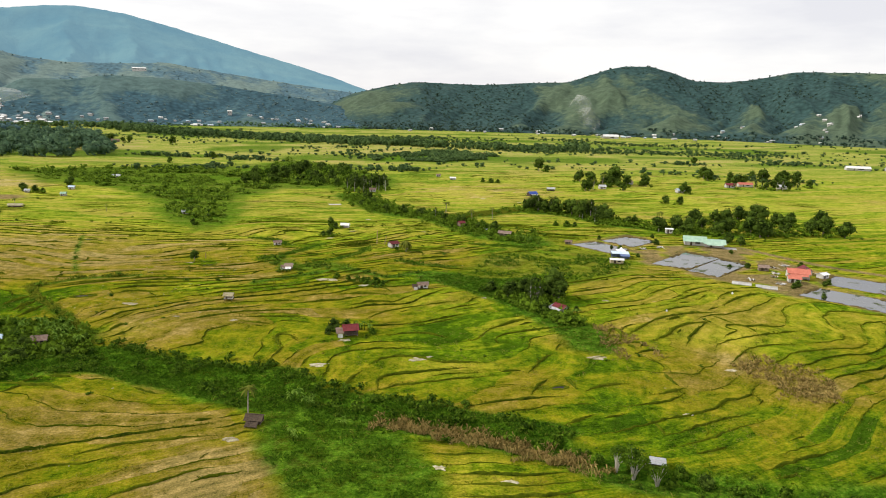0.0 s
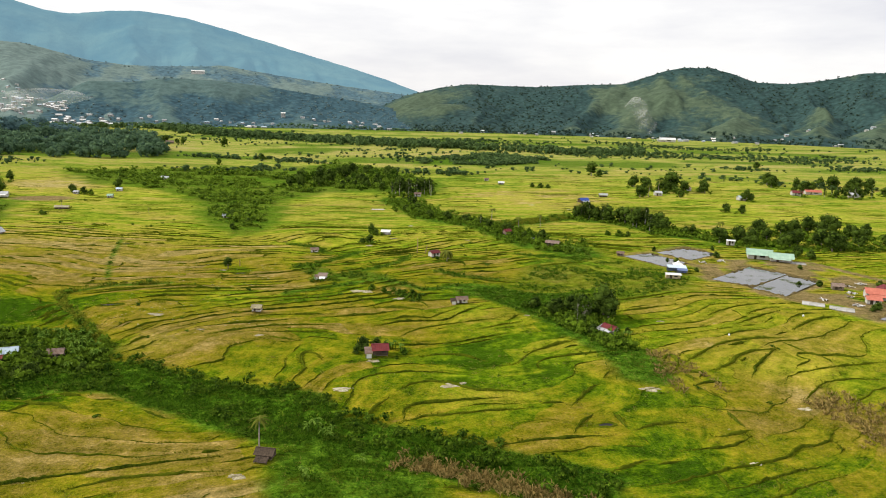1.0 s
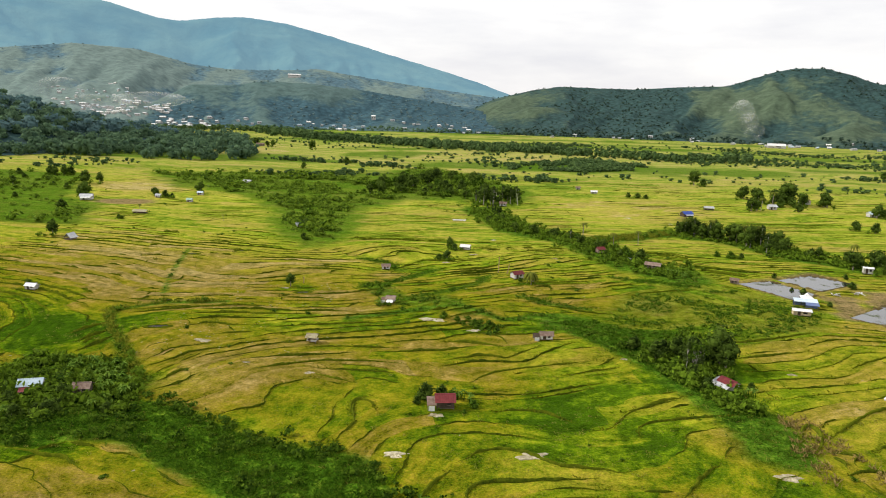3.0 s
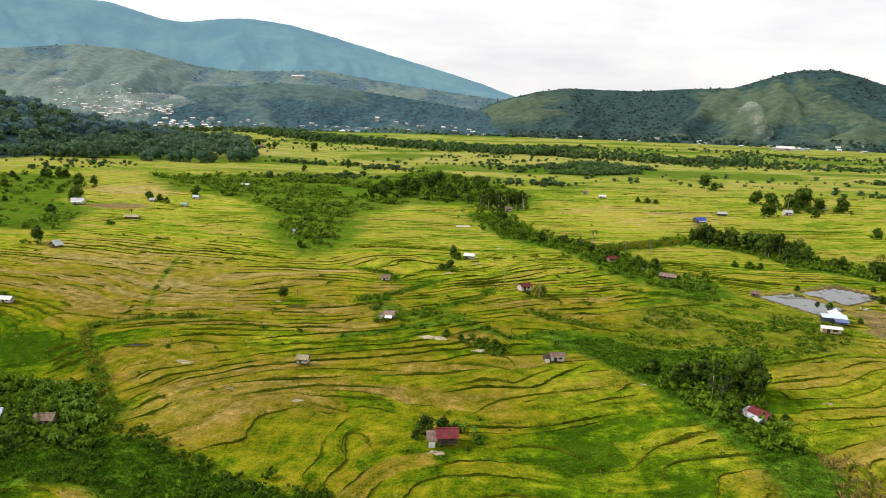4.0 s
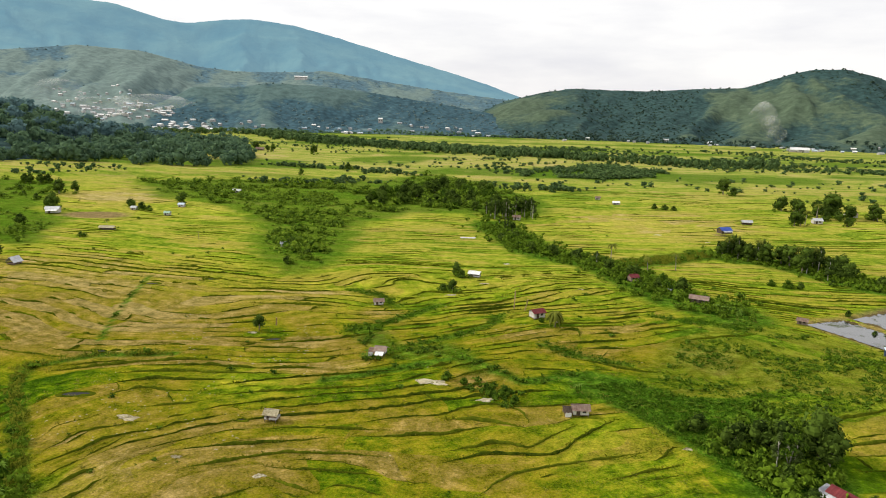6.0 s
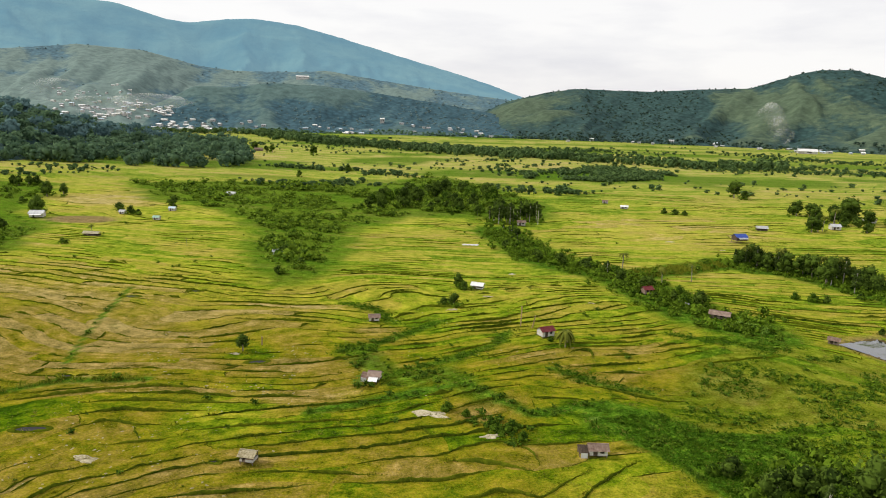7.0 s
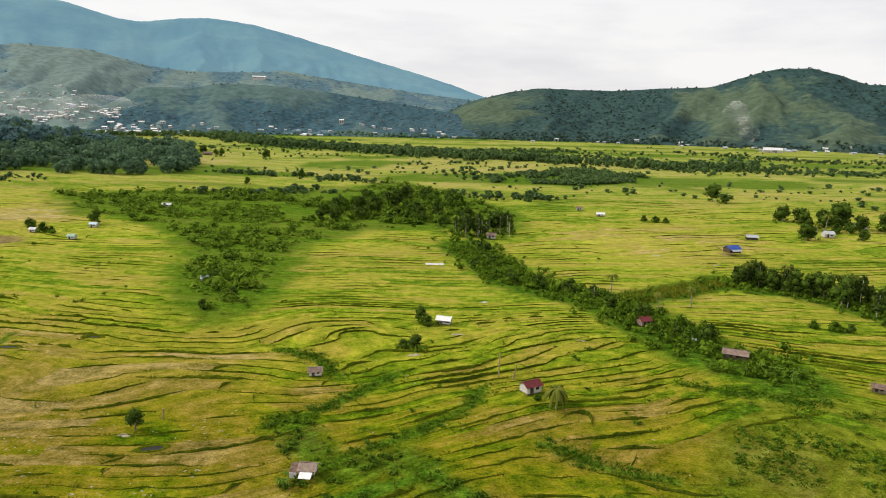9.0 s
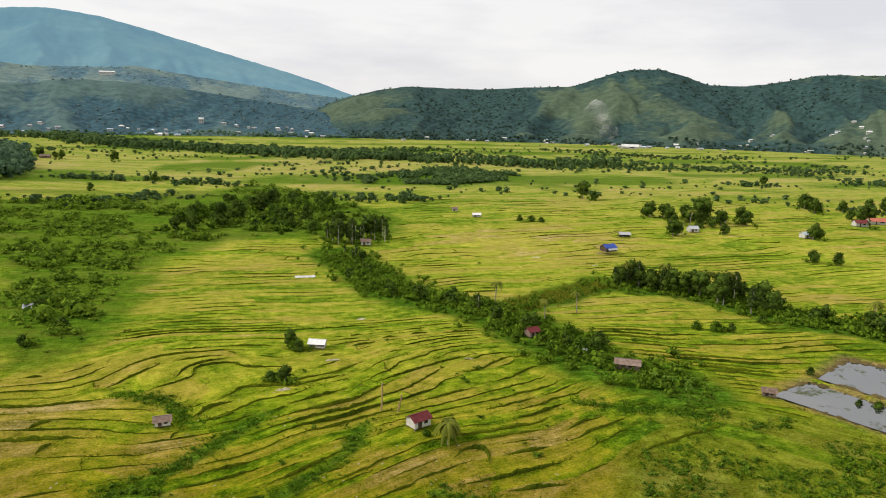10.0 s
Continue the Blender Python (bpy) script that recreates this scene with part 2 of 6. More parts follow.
def cross_field(x, y):
    return x / 34.0 + 1.2 * fbm(x / 40, y / 25, 41, 3)


def divider(x, y, level):
    return cross_field(x, y) + np.mod(level * 0.618034, 1.0) * 1.7


BROWN = [(2, 186, 12, .14), (10, 205, 10, .12), (-12, 190, 9, .18), (-58, 124, 20, .22), (84, 168, 26, .16), (-52, 176, 16, .22), (-20, 172, 14, .15), (-60, 292, 16, .22), (40, 285, 14, .2), (-47, 263, 15, .34), (-22, 251, 12, .28), (24, 262, 13, .34), (-31, 279, 8, .4), (4, 266, 8, .25), (38, 268, 9, .3), (-5, 292, 9, .25), (60, 250, 12, .25), (0, 232, 10, .5), (-66, 200, 24, .32), (-28, 105, 13, .6), (94, 132, 13, .6), (-110, 262, 42, .38), (-70, 245, 26, .26), (-5, 200, 16, .2),
         (110, 455, 45, .3), (50, 170, 14, .25), (95, 190, 30, .15), (-140, 300, 42, .34), (70, 125, 18, .35), (-38, 195, 18, .25), (88, 150, 10, .3),
         (-230, 500, 40, .35), (-60, 128, 18, .1), (60, 470, 30, .25), (-300, 820, 90, .3), (20, 860, 90, .2), (-35, 236, 10, .3)]
GREEN = [(95, 128, 18, .22), (-72, 150, 10, .25), (78, 108, 26, .28), (-55, 128, 16, .15), (50, 120, 12, .2), (60, 140, 30, .10), (-125, 222, 24, .3), (-112, 200, 16, .25), (-25, 275, 35, .06), (-18, 300, 22, .15), (38, 178, 20, .14), (22, 165, 14, .2), (95, 165, 18, .2),
         (-98, 215, 16, .25), (60, 200, 12, .2), (45, 150, 10, .25), (-58, 254, 7, .5), (-20, 238, 8, .2), (130, 330, 40, .1), (60, 560, 60, .15), (150, 440, 40, .15)]


def tone_at(x, y):
    tone = 0.36 + 0.36 * (fbm(x / 60, y / 60, 61, 3) - 0.5) + 0.30 * (fbm(x / 6, y / 4, 67, 3) - 0.5)
    for cx, cy, r, v in BROWN:
        tone = tone + v * np.exp(-(((x - cx) ** 2 + (y - cy) ** 2) / r ** 2) ** 1.5)
    for cx, cy, r, v in GREEN:
        tone = tone - v * np.exp(-(((x - cx) ** 2 + (y - cy) ** 2) / r ** 2) ** 1.5)
    return np.clip(tone, 0, 1)


def lime_at(x, y):
    """Share of the brighter lime crop colour: rises with y, plus some spots."""
    v = ease(255, 340, y + 25 * (fbm(x / 40, y / 40, 151, 3) - 0.5)) * (0.55 + 0.9 * (fbm(x / 70, y / 50, 157, 3) - 0.3))
    v = np.maximum(v, 0.34 * ease(40, 75, x + 14 * (fbm(x / 25, y / 25, 161, 3) - 0.5)) * ease(150, 180, y))
    for cx, cy, r in ((24, 204, 14), (-40, 150, 9), (-50, 225, 10), (38, 176, 14), (18, 152, 12), (95, 160, 14), (15, 100, 8), (-89, 236, 4), (-100, 270, 3.5), (-111, 298, 3), (-62, 180, 7), (-30, 235, 4)):
        v = v + 0.45 * np.exp(-(((x - cx) ** 2 + (y - cy) ** 2) / r ** 2) ** 1.5)
    return np.clip(v, 0, 1)


def ground_z(x, y):
    """Height of the land, without the hills."""
    pond = np.zeros(np.shape(x))
    if np.max(x) > 85 and np.min(y) < 320:
        for shape in PONDS:
            pond = np.maximum(pond, region(shape, x, y, 1.5))
    z = 0.35 * (fbm(x / 25, y / 25, 3, 3) - 0.5) - 1.1 * pond
    return z - 1.0 * (1 - ease(1.5, 5, line_dist(STREAM, x, y)))


# ---- materials ----
def material(name, rough=0.9, metal=0.0, spec=0.2):
    m = bpy.data.materials.new(name)
    m.use_nodes = True
    b = m.node_tree.nodes["Principled BSDF"]
    b.inputs["Roughness"].default_value = rough
    b.inputs["Metallic"].default_value = metal
    b.inputs["Specular IOR Level"].default_value = spec
    return m, m.node_tree.nodes, m.node_tree.links, b


def add_noise(nodes, links, scale, detail=4, vector=None, rough=0.6):
    n = nodes.new("ShaderNodeTexNoise")
    n.inputs["Scale"].default_value, n.inputs["Detail"].default_value, n.inputs["Roughness"].default_value = scale, detail, rough
    if vector is None:
        co = nodes.new("ShaderNodeTexCoord")
        vector = co.outputs["Object"]
    links.new(vector, n.inputs["Vector"])
    return n.outputs["Fac"]


def add_ramp(nodes, links, fac, stops):
    r = nodes.new("ShaderNodeValToRGB")
    els = r.color_ramp.elements
    while len(els) < len(stops):
        els.new(0.5)
    for e, (p, c) in zip(els, stops):
        e.position, e.color = p, (*c, 1)
    links.new(fac, r.inputs["Fac"])
    return r.outputs["Color"]


def add_mix(nodes, links, fac, a, b, mode="MIX"):
    m = nodes.new("ShaderNodeMixRGB")
    m.blend_type = mode
    for key, v in (("Fac", fac), ("Color1", a), ("Color2", b)):
        if hasattr(v, "is_linked"):
            links.new(v, m.inputs[key])
        else:
            m.inputs[key].default_value = v if key == "Fac" else (*v, 1)
    return m.outputs["Color"]


def add_math(nodes, links, op, a, b):
    m = nodes.new("ShaderNodeMath")
    m.operation = op
    for k, v in enumerate((a, b)):
        if hasattr(v, "is_linked"):
            links.new(v, m.inputs[k])
        else:
            m.inputs[k].default_value = v
    return m.outputs[0]


def add_bump(nodes, links, bsdf, height, strength, distance):
    b = nodes.new("ShaderNodeBump")
    b.inputs["Strength"].default_value, b.inputs["Distance"].default_value = strength, distance
    links.new(height, b.inputs["Height"])
    links.new(b.outputs["Normal"], bsdf.inputs["Normal"])


def attribute(nodes, name):
    at = nodes.new("ShaderNodeAttribute")
    at.attribute_name = name
    return at


def ground_material():
    m, nodes, links, b = material("paddy_land", 1.0, 0, 0.0)
    sep = nodes.new("ShaderNodeSeparateColor")
    links.new(attribute(nodes, "cover").outputs["Color"], sep.inputs["Color"])
    grain = add_noise(nodes, links, 1.5, 6, None, 0.75)
    weed = add_noise(nodes, links, 0.33, 5, None, 0.7)
    mid = add_noise(nodes, links, 0.09, 4)
    # each paddy between two banks has its own ripeness
    level = add_math(nodes, links, "FLOOR", attribute(nodes, "terrace").outputs["Fac"], 0)
    shift = add_math(nodes, links, "MULTIPLY", add_math(nodes, links, "FRACT", add_math(nodes, links, "MULTIPLY", level, 0.618034), 0), 1.7)
    cell = add_math(nodes, links, "FLOOR", add_math(nodes, links, "ADD", attribute(nodes, "cross").outputs["Fac"], shift), 0)
    join = nodes.new("ShaderNodeCombineXYZ")
    links.new(level, join.inputs["X"])
    links.new(cell, join.inputs["Y"])
    plot = nodes.new("ShaderNodeTexWhiteNoise")
    plot.noise_dimensions = "2D"
    links.new(join.outputs["Vector"], plot.inputs["Vector"])
    flow = nodes.new("ShaderNodeCombineXYZ")
    links.new(add_math(nodes, links, "MULTIPLY", attribute(nodes, "cross").outputs["Fac"], 4.0), flow.inputs["X"])
    links.new(add_math(nodes, links, "MULTIPLY", attribute(nodes, "terrace").outputs["Fac"], 1.7), flow.inputs["Y"])
    streak = add_noise(nodes, links, 1.0, 6, flow.outputs["Vector"], 0.72)
    tone = sep.outputs["Red"]
    for fac, amount in ((plot.outputs["Value"], 0.50), (grain, 0.8), (weed, 0.75), (mid, 0.6), (streak, 0.75)):
        tone = add_math(nodes, links, "ADD", tone, add_math(nodes, links, "MULTIPLY", add_math(nodes, links, "SUBTRACT", fac, 0.5), amount))
    crop = add_ramp(nodes, links, tone, [(0.0, (0.034, 0.088, 0.002)), (0.18, (0.092, 0.162, 0.003)), (0.36, (0.178, 0.200, 0.006)), (0.56, (0.228, 0.198, 0.011)), (0.80, (0.242, 0.180, 0.034)), (1.0, (0.30, 0.225, 0.075))])
    lime = add_ramp(nodes, links, tone, [(0.0, (0.132, 0.237, 0.004)), (0.20, (0.288, 0.374, 0.011)), (0.45, (0.407, 0.405, 0.033)), (0.75, (0.385, 0.319, 0.044)), (1.0, (0.440, 0.352, 0.143))])
    crop = add_mix(nodes, links, attribute(nodes, "lime_share").outputs["Fac"], crop, lime)
    # Haze over the far fields is put into this paler, bluer crop colour.
    straw = add_ramp(nodes, links, tone, [(0.0, (0.122, 0.192, 0.026)), (0.25, (0.221, 0.268, 0.045)), (0.50, (0.315, 0.310, 0.080)), (0.85, (0.376, 0.310, 0.131))])
    crop = add_mix(nodes, links, attribute(nodes, "straw").outputs["Fac"], crop, straw)
    rank = add_math(nodes, links, "ADD", add_math(nodes, links, "MULTIPLY", grain, 0.45), add_math(nodes, links, "MULTIPLY", weed, 0.55))
    grass = add_ramp(nodes, links, rank, [(0.38, (0.012, 0.050, 0.003)), (0.47, (0.034, 0.104, 0.005)), (0.55, (0.080, 0.168, 0.009)), (0.66, (0.165, 0.220, 0.018))])
    soil = add_ramp(nodes, links, grain, [(0.35, (0.12, 0.085, 0.035)), (0.65, (0.34, 0.25, 0.12))])
    cover = add_math(nodes, links, "ADD", sep.outputs["Green"], add_math(nodes, links, "MULTIPLY", add_math(nodes, links, "SUBTRACT", weed, 0.5), add_math(nodes, links, "MULTIPLY", sep.outputs["Green"], 1.6)))
    col = add_mix(nodes, links, cover, crop, grass)
    col = add_mix(nodes, links, sep.outputs["Blue"], col, soil)
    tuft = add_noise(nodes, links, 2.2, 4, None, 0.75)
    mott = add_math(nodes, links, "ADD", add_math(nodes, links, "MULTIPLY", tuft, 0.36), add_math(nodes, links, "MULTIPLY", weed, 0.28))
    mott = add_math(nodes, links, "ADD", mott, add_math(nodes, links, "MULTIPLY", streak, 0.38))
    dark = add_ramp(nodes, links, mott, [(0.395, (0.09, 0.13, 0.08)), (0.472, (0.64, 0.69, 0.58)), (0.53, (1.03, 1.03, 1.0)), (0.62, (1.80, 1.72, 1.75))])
    # Mottling fades by the same haze share.
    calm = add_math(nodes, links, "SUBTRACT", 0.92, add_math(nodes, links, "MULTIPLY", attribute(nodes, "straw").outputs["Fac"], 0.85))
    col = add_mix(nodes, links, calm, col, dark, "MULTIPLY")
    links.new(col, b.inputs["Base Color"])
    b.inputs["Sheen Weight"].default_value, b.inputs["Sheen Roughness"].default_value = 0.07, 0.30
    b.inputs["Sheen Tint"].default_value = (0.85, 0.95, 0.22, 1)
    add_bump(nodes, links, b, add_math(nodes, links, "ADD", add_math(nodes, links, "MULTIPLY", grain, 1.3), add_math(nodes, links, "ADD", tuft, weed)), 0.8, 0.40)
    return m


def foliage_material(name, dark, light, spread=0.5):
    m, nodes, links, b = material(name, 0.85, 0, 0.04)
    geo = nodes.new("ShaderNodeNewGeometry")
    info = nodes.new("ShaderNodeObjectInfo")
    big = add_noise(nodes, links, 0.12, 2)
    v = add_math(nodes, links, "ADD", add_math(nodes, links, "MULTIPLY", geo.outputs["Random Per Island"], spread), add_math(nodes, links, "MULTIPLY", info.outputs["Random"], 0.25))
    v = add_math(nodes, links, "ADD", v, add_math(nodes, links, "MULTIPLY", big, 0.35))
    mean = tuple(a * 0.6 + c * 0.4 for a, c in zip(dark, light))
    col = add_ramp(nodes, links, v, [(0.1, dark), (0.5, mean), (0.95, light)])
    links.new(col, b.inputs["Base Color"])
    tr = nodes.new("ShaderNodeBsdfTranslucent")
    links.new(col, tr.inputs["Color"])
    mx = nodes.new("ShaderNodeMixShader")
    mx.inputs["Fac"].default_value = 0.22
    links.new(b.outputs["BSDF"], mx.inputs[1])
    links.new(tr.outputs["BSDF"], mx.inputs[2])
    links.new(mx.outputs["Shader"], nodes["Material Output"].inputs["Surface"])
    return m


def plain_material(name, a, c, scale=3.0, rough=0.85, metal=0.0, bump=0.2, spec=0.2):
    m, nodes, links, b = material(name, rough, metal, spec)
    n = add_noise(nodes, links, scale, 5, None, 0.65)
    n2 = add_noise(nodes, links, scale * 0.2, 3)
    info = nodes.new("ShaderNodeObjectInfo")
    v = add_math(nodes, links, "ADD", add_math(nodes, links, "MULTIPLY", n, 0.6), add_math(nodes, links, "MULTIPLY", n2, 0.4))
    v = add_math(nodes, links, "ADD", v, add_math(nodes, links, "MULTIPLY", add_math(nodes, links, "SUBTRACT", info.outputs["Random"], 0.5), 0.15))
    links.new(add_ramp(nodes, links, v, [(0.32, a), (0.66, c)]), b.inputs["Base Color"])
    add_bump(nodes, links, b, n, bump, 0.05)
    return m


def hill_material(name, forest, grass, bare, edge=0.47, relief=0.6):
    m, nodes, links, b = material(name, 0.95, 0, 0.05)
    vo = nodes.new("ShaderNodeTexVoronoi")
    vo.inputs["Scale"].default_value = 0.085
    co = nodes.new("ShaderNodeTexCoord")
    links.new(co.outputs["Object"], vo.inputs["Vector"])
    patch = add_noise(nodes, links, 0.0042, 7, None, 0.62)
    fine = add_noise(nodes, links, 0.05, 5, None, 0.7)
    # Shade between crowns is put into the colour: light middles, dark gaps.
    wood = add_ramp(nodes, links, vo.outputs["Distance"], [(0.0, tuple(v * 1.35 for v in forest)), (0.9, tuple(v * 0.62 for v in forest))])
    turf = add_ramp(nodes, links, fine, [(0.35, tuple(v * 0.65 for v in grass)), (0.6, grass), (0.78, bare)])
    patch = add_math(nodes, links, "ADD", add_math(nodes, links, "MULTIPLY", patch, 0.4), add_math(nodes, links, "MULTIPLY", attribute(nodes, "open").outputs["Fac"], 0.6))
    v = add_math(nodes, links, "ADD", patch, add_math(nodes, links, "MULTIPLY", add_math(nodes, links, "SUBTRACT", fine, 0.5), 0.40))
    mask = add_ramp(nodes, links, v, [(edge, (0, 0, 0)), (edge + 0.11, (1, 1, 1))])
    links.new(add_mix(nodes, links, mask, wood, turf), b.inputs["Base Color"])
    add_bump(nodes, links, b, add_math(nodes, links, "ADD", fine, add_math(nodes, links, "MULTIPLY", vo.outputs["Distance"], -0.6)), relief * 0.6, 8.0)
    return m


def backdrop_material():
    m, nodes, links, b = material("hazed_mountain", 1.0, 0, 0.0)
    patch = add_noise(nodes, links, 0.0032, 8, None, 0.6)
    # Haze is put into the mountain's colour: bluish base and a blue glow.
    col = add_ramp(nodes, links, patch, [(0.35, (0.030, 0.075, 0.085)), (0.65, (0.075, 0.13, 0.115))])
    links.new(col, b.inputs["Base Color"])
    # Airlight as emission; the mountain itself gives off no light.
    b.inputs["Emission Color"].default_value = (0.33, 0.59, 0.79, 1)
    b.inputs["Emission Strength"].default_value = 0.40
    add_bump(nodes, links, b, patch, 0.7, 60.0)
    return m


def smoke_material(name, dense):
    m, nodes, links, b = material(name, 1.0, 0, 0.0)
    b.inputs["Base Color"].default_value = (0.92, 0.93, 0.94, 1)
    n = add_noise(nodes, links, 0.022, 2, None, 0.5)
    a = nodes.new("ShaderNodeMapRange")
    a.inputs["From Min"].default_value, a.inputs["From Max"].default_value = 0.36, 0.72
    a.inputs["To Min"].default_value, a.inputs["To Max"].default_value = 0.0, dense
    links.new(n, a.inputs["Value"])
    links.new(a.outputs["Result"], b.inputs["Alpha"])
    return m


def water_material():
    """Still water with drifts of dull weed."""
    m, nodes, links, b = material("pond_water", 0.02, 0, 0.5)
    b.inputs["IOR"].default_value = 3.2
    weed = add_math(nodes, links, "ADD", add_math(nodes, links, "MULTIPLY", add_noise(nodes, links, 0.16, 5, None, 0.62), 0.7), add_math(nodes, links, "MULTIPLY", add_noise(nodes, links, 1.1, 4, None, 0.7), 0.3))
    links.new(add_ramp(nodes, links, weed, [(0.54, (0.030, 0.034, 0.030)), (0.60, (0.055, 0.070, 0.022))]), b.inputs["Base Color"])
    rough = add_ramp(nodes, links, weed, [(0.53, (0.02, 0.02, 0.02)), (0.61, (0.75, 0.75, 0.75))])
    links.new(rough, b.inputs["Roughness"])
    spec = add_ramp(nodes, links, weed, [(0.53, (0.5, 0.5, 0.5)), (0.61, (0.03, 0.03, 0.03))])
    links.new(spec, b.inputs["Specular IOR Level"])
    add_bump(nodes, links, b, add_noise(nodes, links, 0.5, 3), 0.02, 0.1)
    return m


M_GROUND = ground_material()
M_BUND = plain_material("bank_grass", (0.014, 0.032, 0.003), (0.115, 0.138, 0.008), 1.6, 1.0, 0, 1.0, 0.0)
M_EARTH = plain_material("dark_earth", (0.045, 0.036, 0.014), (0.17, 0.13, 0.055), 0.9, 1.0, 0, 0.8, 0.0)
M_LEAF = foliage_material("broad_leaf", (0.007, 0.019, 0.003), (0.093, 0.149, 0.019), 0.8)
M_LEAF_PALE = foliage_material("pale_leaf", (0.030, 0.055, 0.012), (0.10, 0.145, 0.030))
M_BUSH = foliage_material("bush_leaf", (0.013, 0.042, 0.004), (0.112, 0.190, 0.013), 0.8)
M_REED = foliage_material("dry_reed", (0.060, 0.060, 0.010), (0.42, 0.31, 0.11), 0.9)
M_HEDGE = foliage_material("hedge_leaf", (0.010, 0.030, 0.003), (0.145, 0.235, 0.016), 0.9)
M_SCRUB = foliage_material("scrub_leaf", (0.034, 0.080, 0.007), (0.190, 0.285, 0.022), 0.85)
M_BANANA = foliage_material("banana_leaf", (0.036, 0.104, 0.007), (0.216, 0.333, 0.045), 0.85)
M_PALM = foliage_material("palm_leaf", (0.045, 0.070, 0.010), (0.19, 0.21, 0.03), 0.8)
M_BLADE = foliage_material("grass_blade", (0.017, 0.064, 0.003), (0.105, 0.205, 0.012), 0.8)
# Leaves of far trees, made paler and bluer to carry the haze.
M_FAR_LEAF = foliage_material("hazed_far_leaf", (0.027, 0.063, 0.024), (0.128, 0.201, 0.061), 0.75)
M_WOOD_LEAF = foliage_material("hazed_wood_leaf", (0.034, 0.077, 0.054), (0.119, 0.198, 0.101), 0.7)
M_KNOLL_LEAF = foliage_material("hazed_knoll_leaf", (0.090, 0.171, 0.180), (0.136, 0.220, 0.202), 0.5)
M_HILL_LEAF = foliage_material("hazed_hill_leaf", (0.030, 0.060, 0.048), (0.066, 0.104, 0.068))
M_FOOT_LEAF = foliage_material("hazed_foothill_leaf", (0.125, 0.195, 0.205), (0.180, 0.250, 0.232))
M_OLIVE = foliage_material("olive_grass", (0.050, 0.085, 0.005), (0.25, 0.27, 0.025), 0.9)
M_STUBBLE = foliage_material("rice_stubble", (0.045, 0.070, 0.008), (0.30, 0.28, 0.05), 0.9)
M_BANK_GRASS = foliage_material("rough_bank_grass", (0.020, 0.045, 0.002), (0.15, 0.16, 0.008), 0.9)
M_BARK = plain_material("bark", (0.10, 0.08, 0.06), (0.34, 0.30, 0.24), 5, 0.9)
M_REED_STEM = plain_material("dry_trunk", (0.20, 0.13, 0.06), (0.46, 0.33, 0.17), 5, 0.9)
M_PALE_BARK = plain_material("pale_bark", (0.30, 0.27, 0.22), (0.55, 0.51, 0.44), 5, 0.9)
# Hill colours have the haze mixed in: bluer, and palest on the foothills.
M_HILL = hill_material("hazed_green_hill", (0.034, 0.070, 0.066), (0.086, 0.126, 0.080), (0.135, 0.155, 0.092), 0.535)
M_FOOTHILL = hill_material("hazed_foothill", (0.080, 0.148, 0.182), (0.158, 0.225, 0.208), (0.192, 0.235, 0.200), 0.42, 0.15)
M_FRONT = hill_material("hazed_wooded_ridge", (0.045, 0.096, 0.118), (0.090, 0.150, 0.142), (0.13, 0.175, 0.14), 0.50, 0.4)
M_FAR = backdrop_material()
M_WATER = water_material()
M_SMOKE = smoke_material("thin_smoke", 0.20)
M_PLUME = smoke_material("white_smoke", 0.60)
M_TIN = plain_material("grey_tin_roof", (0.30, 0.31, 0.33), (0.62, 0.63, 0.64), 1.2, 0.5, 0.4, 0.2, 0.4)
M_RUST = plain_material("rusty_tin_roof", (0.11, 0.060, 0.042), (0.34, 0.26, 0.21), 1.2, 0.7, 0.1)
M_RED = plain_material("red_tin_roof", (0.085, 0.012, 0.015), (0.23, 0.042, 0.044), 0.9, 0.6)
M_ORANGE = plain_material("orange_tin_roof", (0.42, 0.11, 0.075), (0.62, 0.22, 0.15), 0.9, 0.6)
M_GREEN_ROOF = plain_material("green_tin_roof", (0.22, 0.38, 0.28), (0.42, 0.58, 0.46), 0.6, 0.6)
M_BLUE = plain_material("blue_tarp_roof", (0.03, 0.06, 0.28), (0.07, 0.14, 0.52), 0.9, 0.6)
M_DULL_BLUE = plain_material("faded_blue_board", (0.09, 0.13, 0.27), (0.18, 0.24, 0.42), 0.9, 0.6)
M_PALE_BLUE = plain_material("pale_blue_roof", (0.35, 0.46, 0.55), (0.62, 0.72, 0.80), 0.9, 0.6)
M_WHITE = plain_material("white_board", (0.34, 0.32, 0.29), (0.66, 0.64, 0.60), 1.5, 0.8)
M_WOOD = plain_material("weathered_wood", (0.09, 0.065, 0.045), (0.30, 0.24, 0.18), 3.0, 0.9)
M_DARK_WOOD = plain_material("dark_wood", (0.03, 0.022, 0.016), (0.11, 0.08, 0.055), 3.0, 0.9)
M_CONCRETE = plain_material("concrete", (0.30, 0.29, 0.27), (0.55, 0.54, 0.50), 1.5, 0.9)
# Near-black colour that stands for the shade inside windows and pits.
M_DARK = plain_material("shadowed_opening", (0.01, 0.01, 0.01), (0.03, 0.028, 0.025), 2, 0.6)
M_STONE = plain_material("pale_straw", (0.17, 0.14, 0.06), (0.62, 0.56, 0.40), 2.4, 0.9, 0, 0.6)
M_LITTER = plain_material("grey_straw", (0.20, 0.165, 0.085), (0.46, 0.40, 0.26), 2.4, 0.95, 0, 0.6)
M_CREAM = plain_material("cream_board", (0.42, 0.33, 0.19), (0.66, 0.55, 0.36), 1.5, 0.8)
M_TARP = plain_material("white_tarp", (0.62, 0.62, 0.60), (0.86, 0.86, 0.84), 1.0, 0.6)


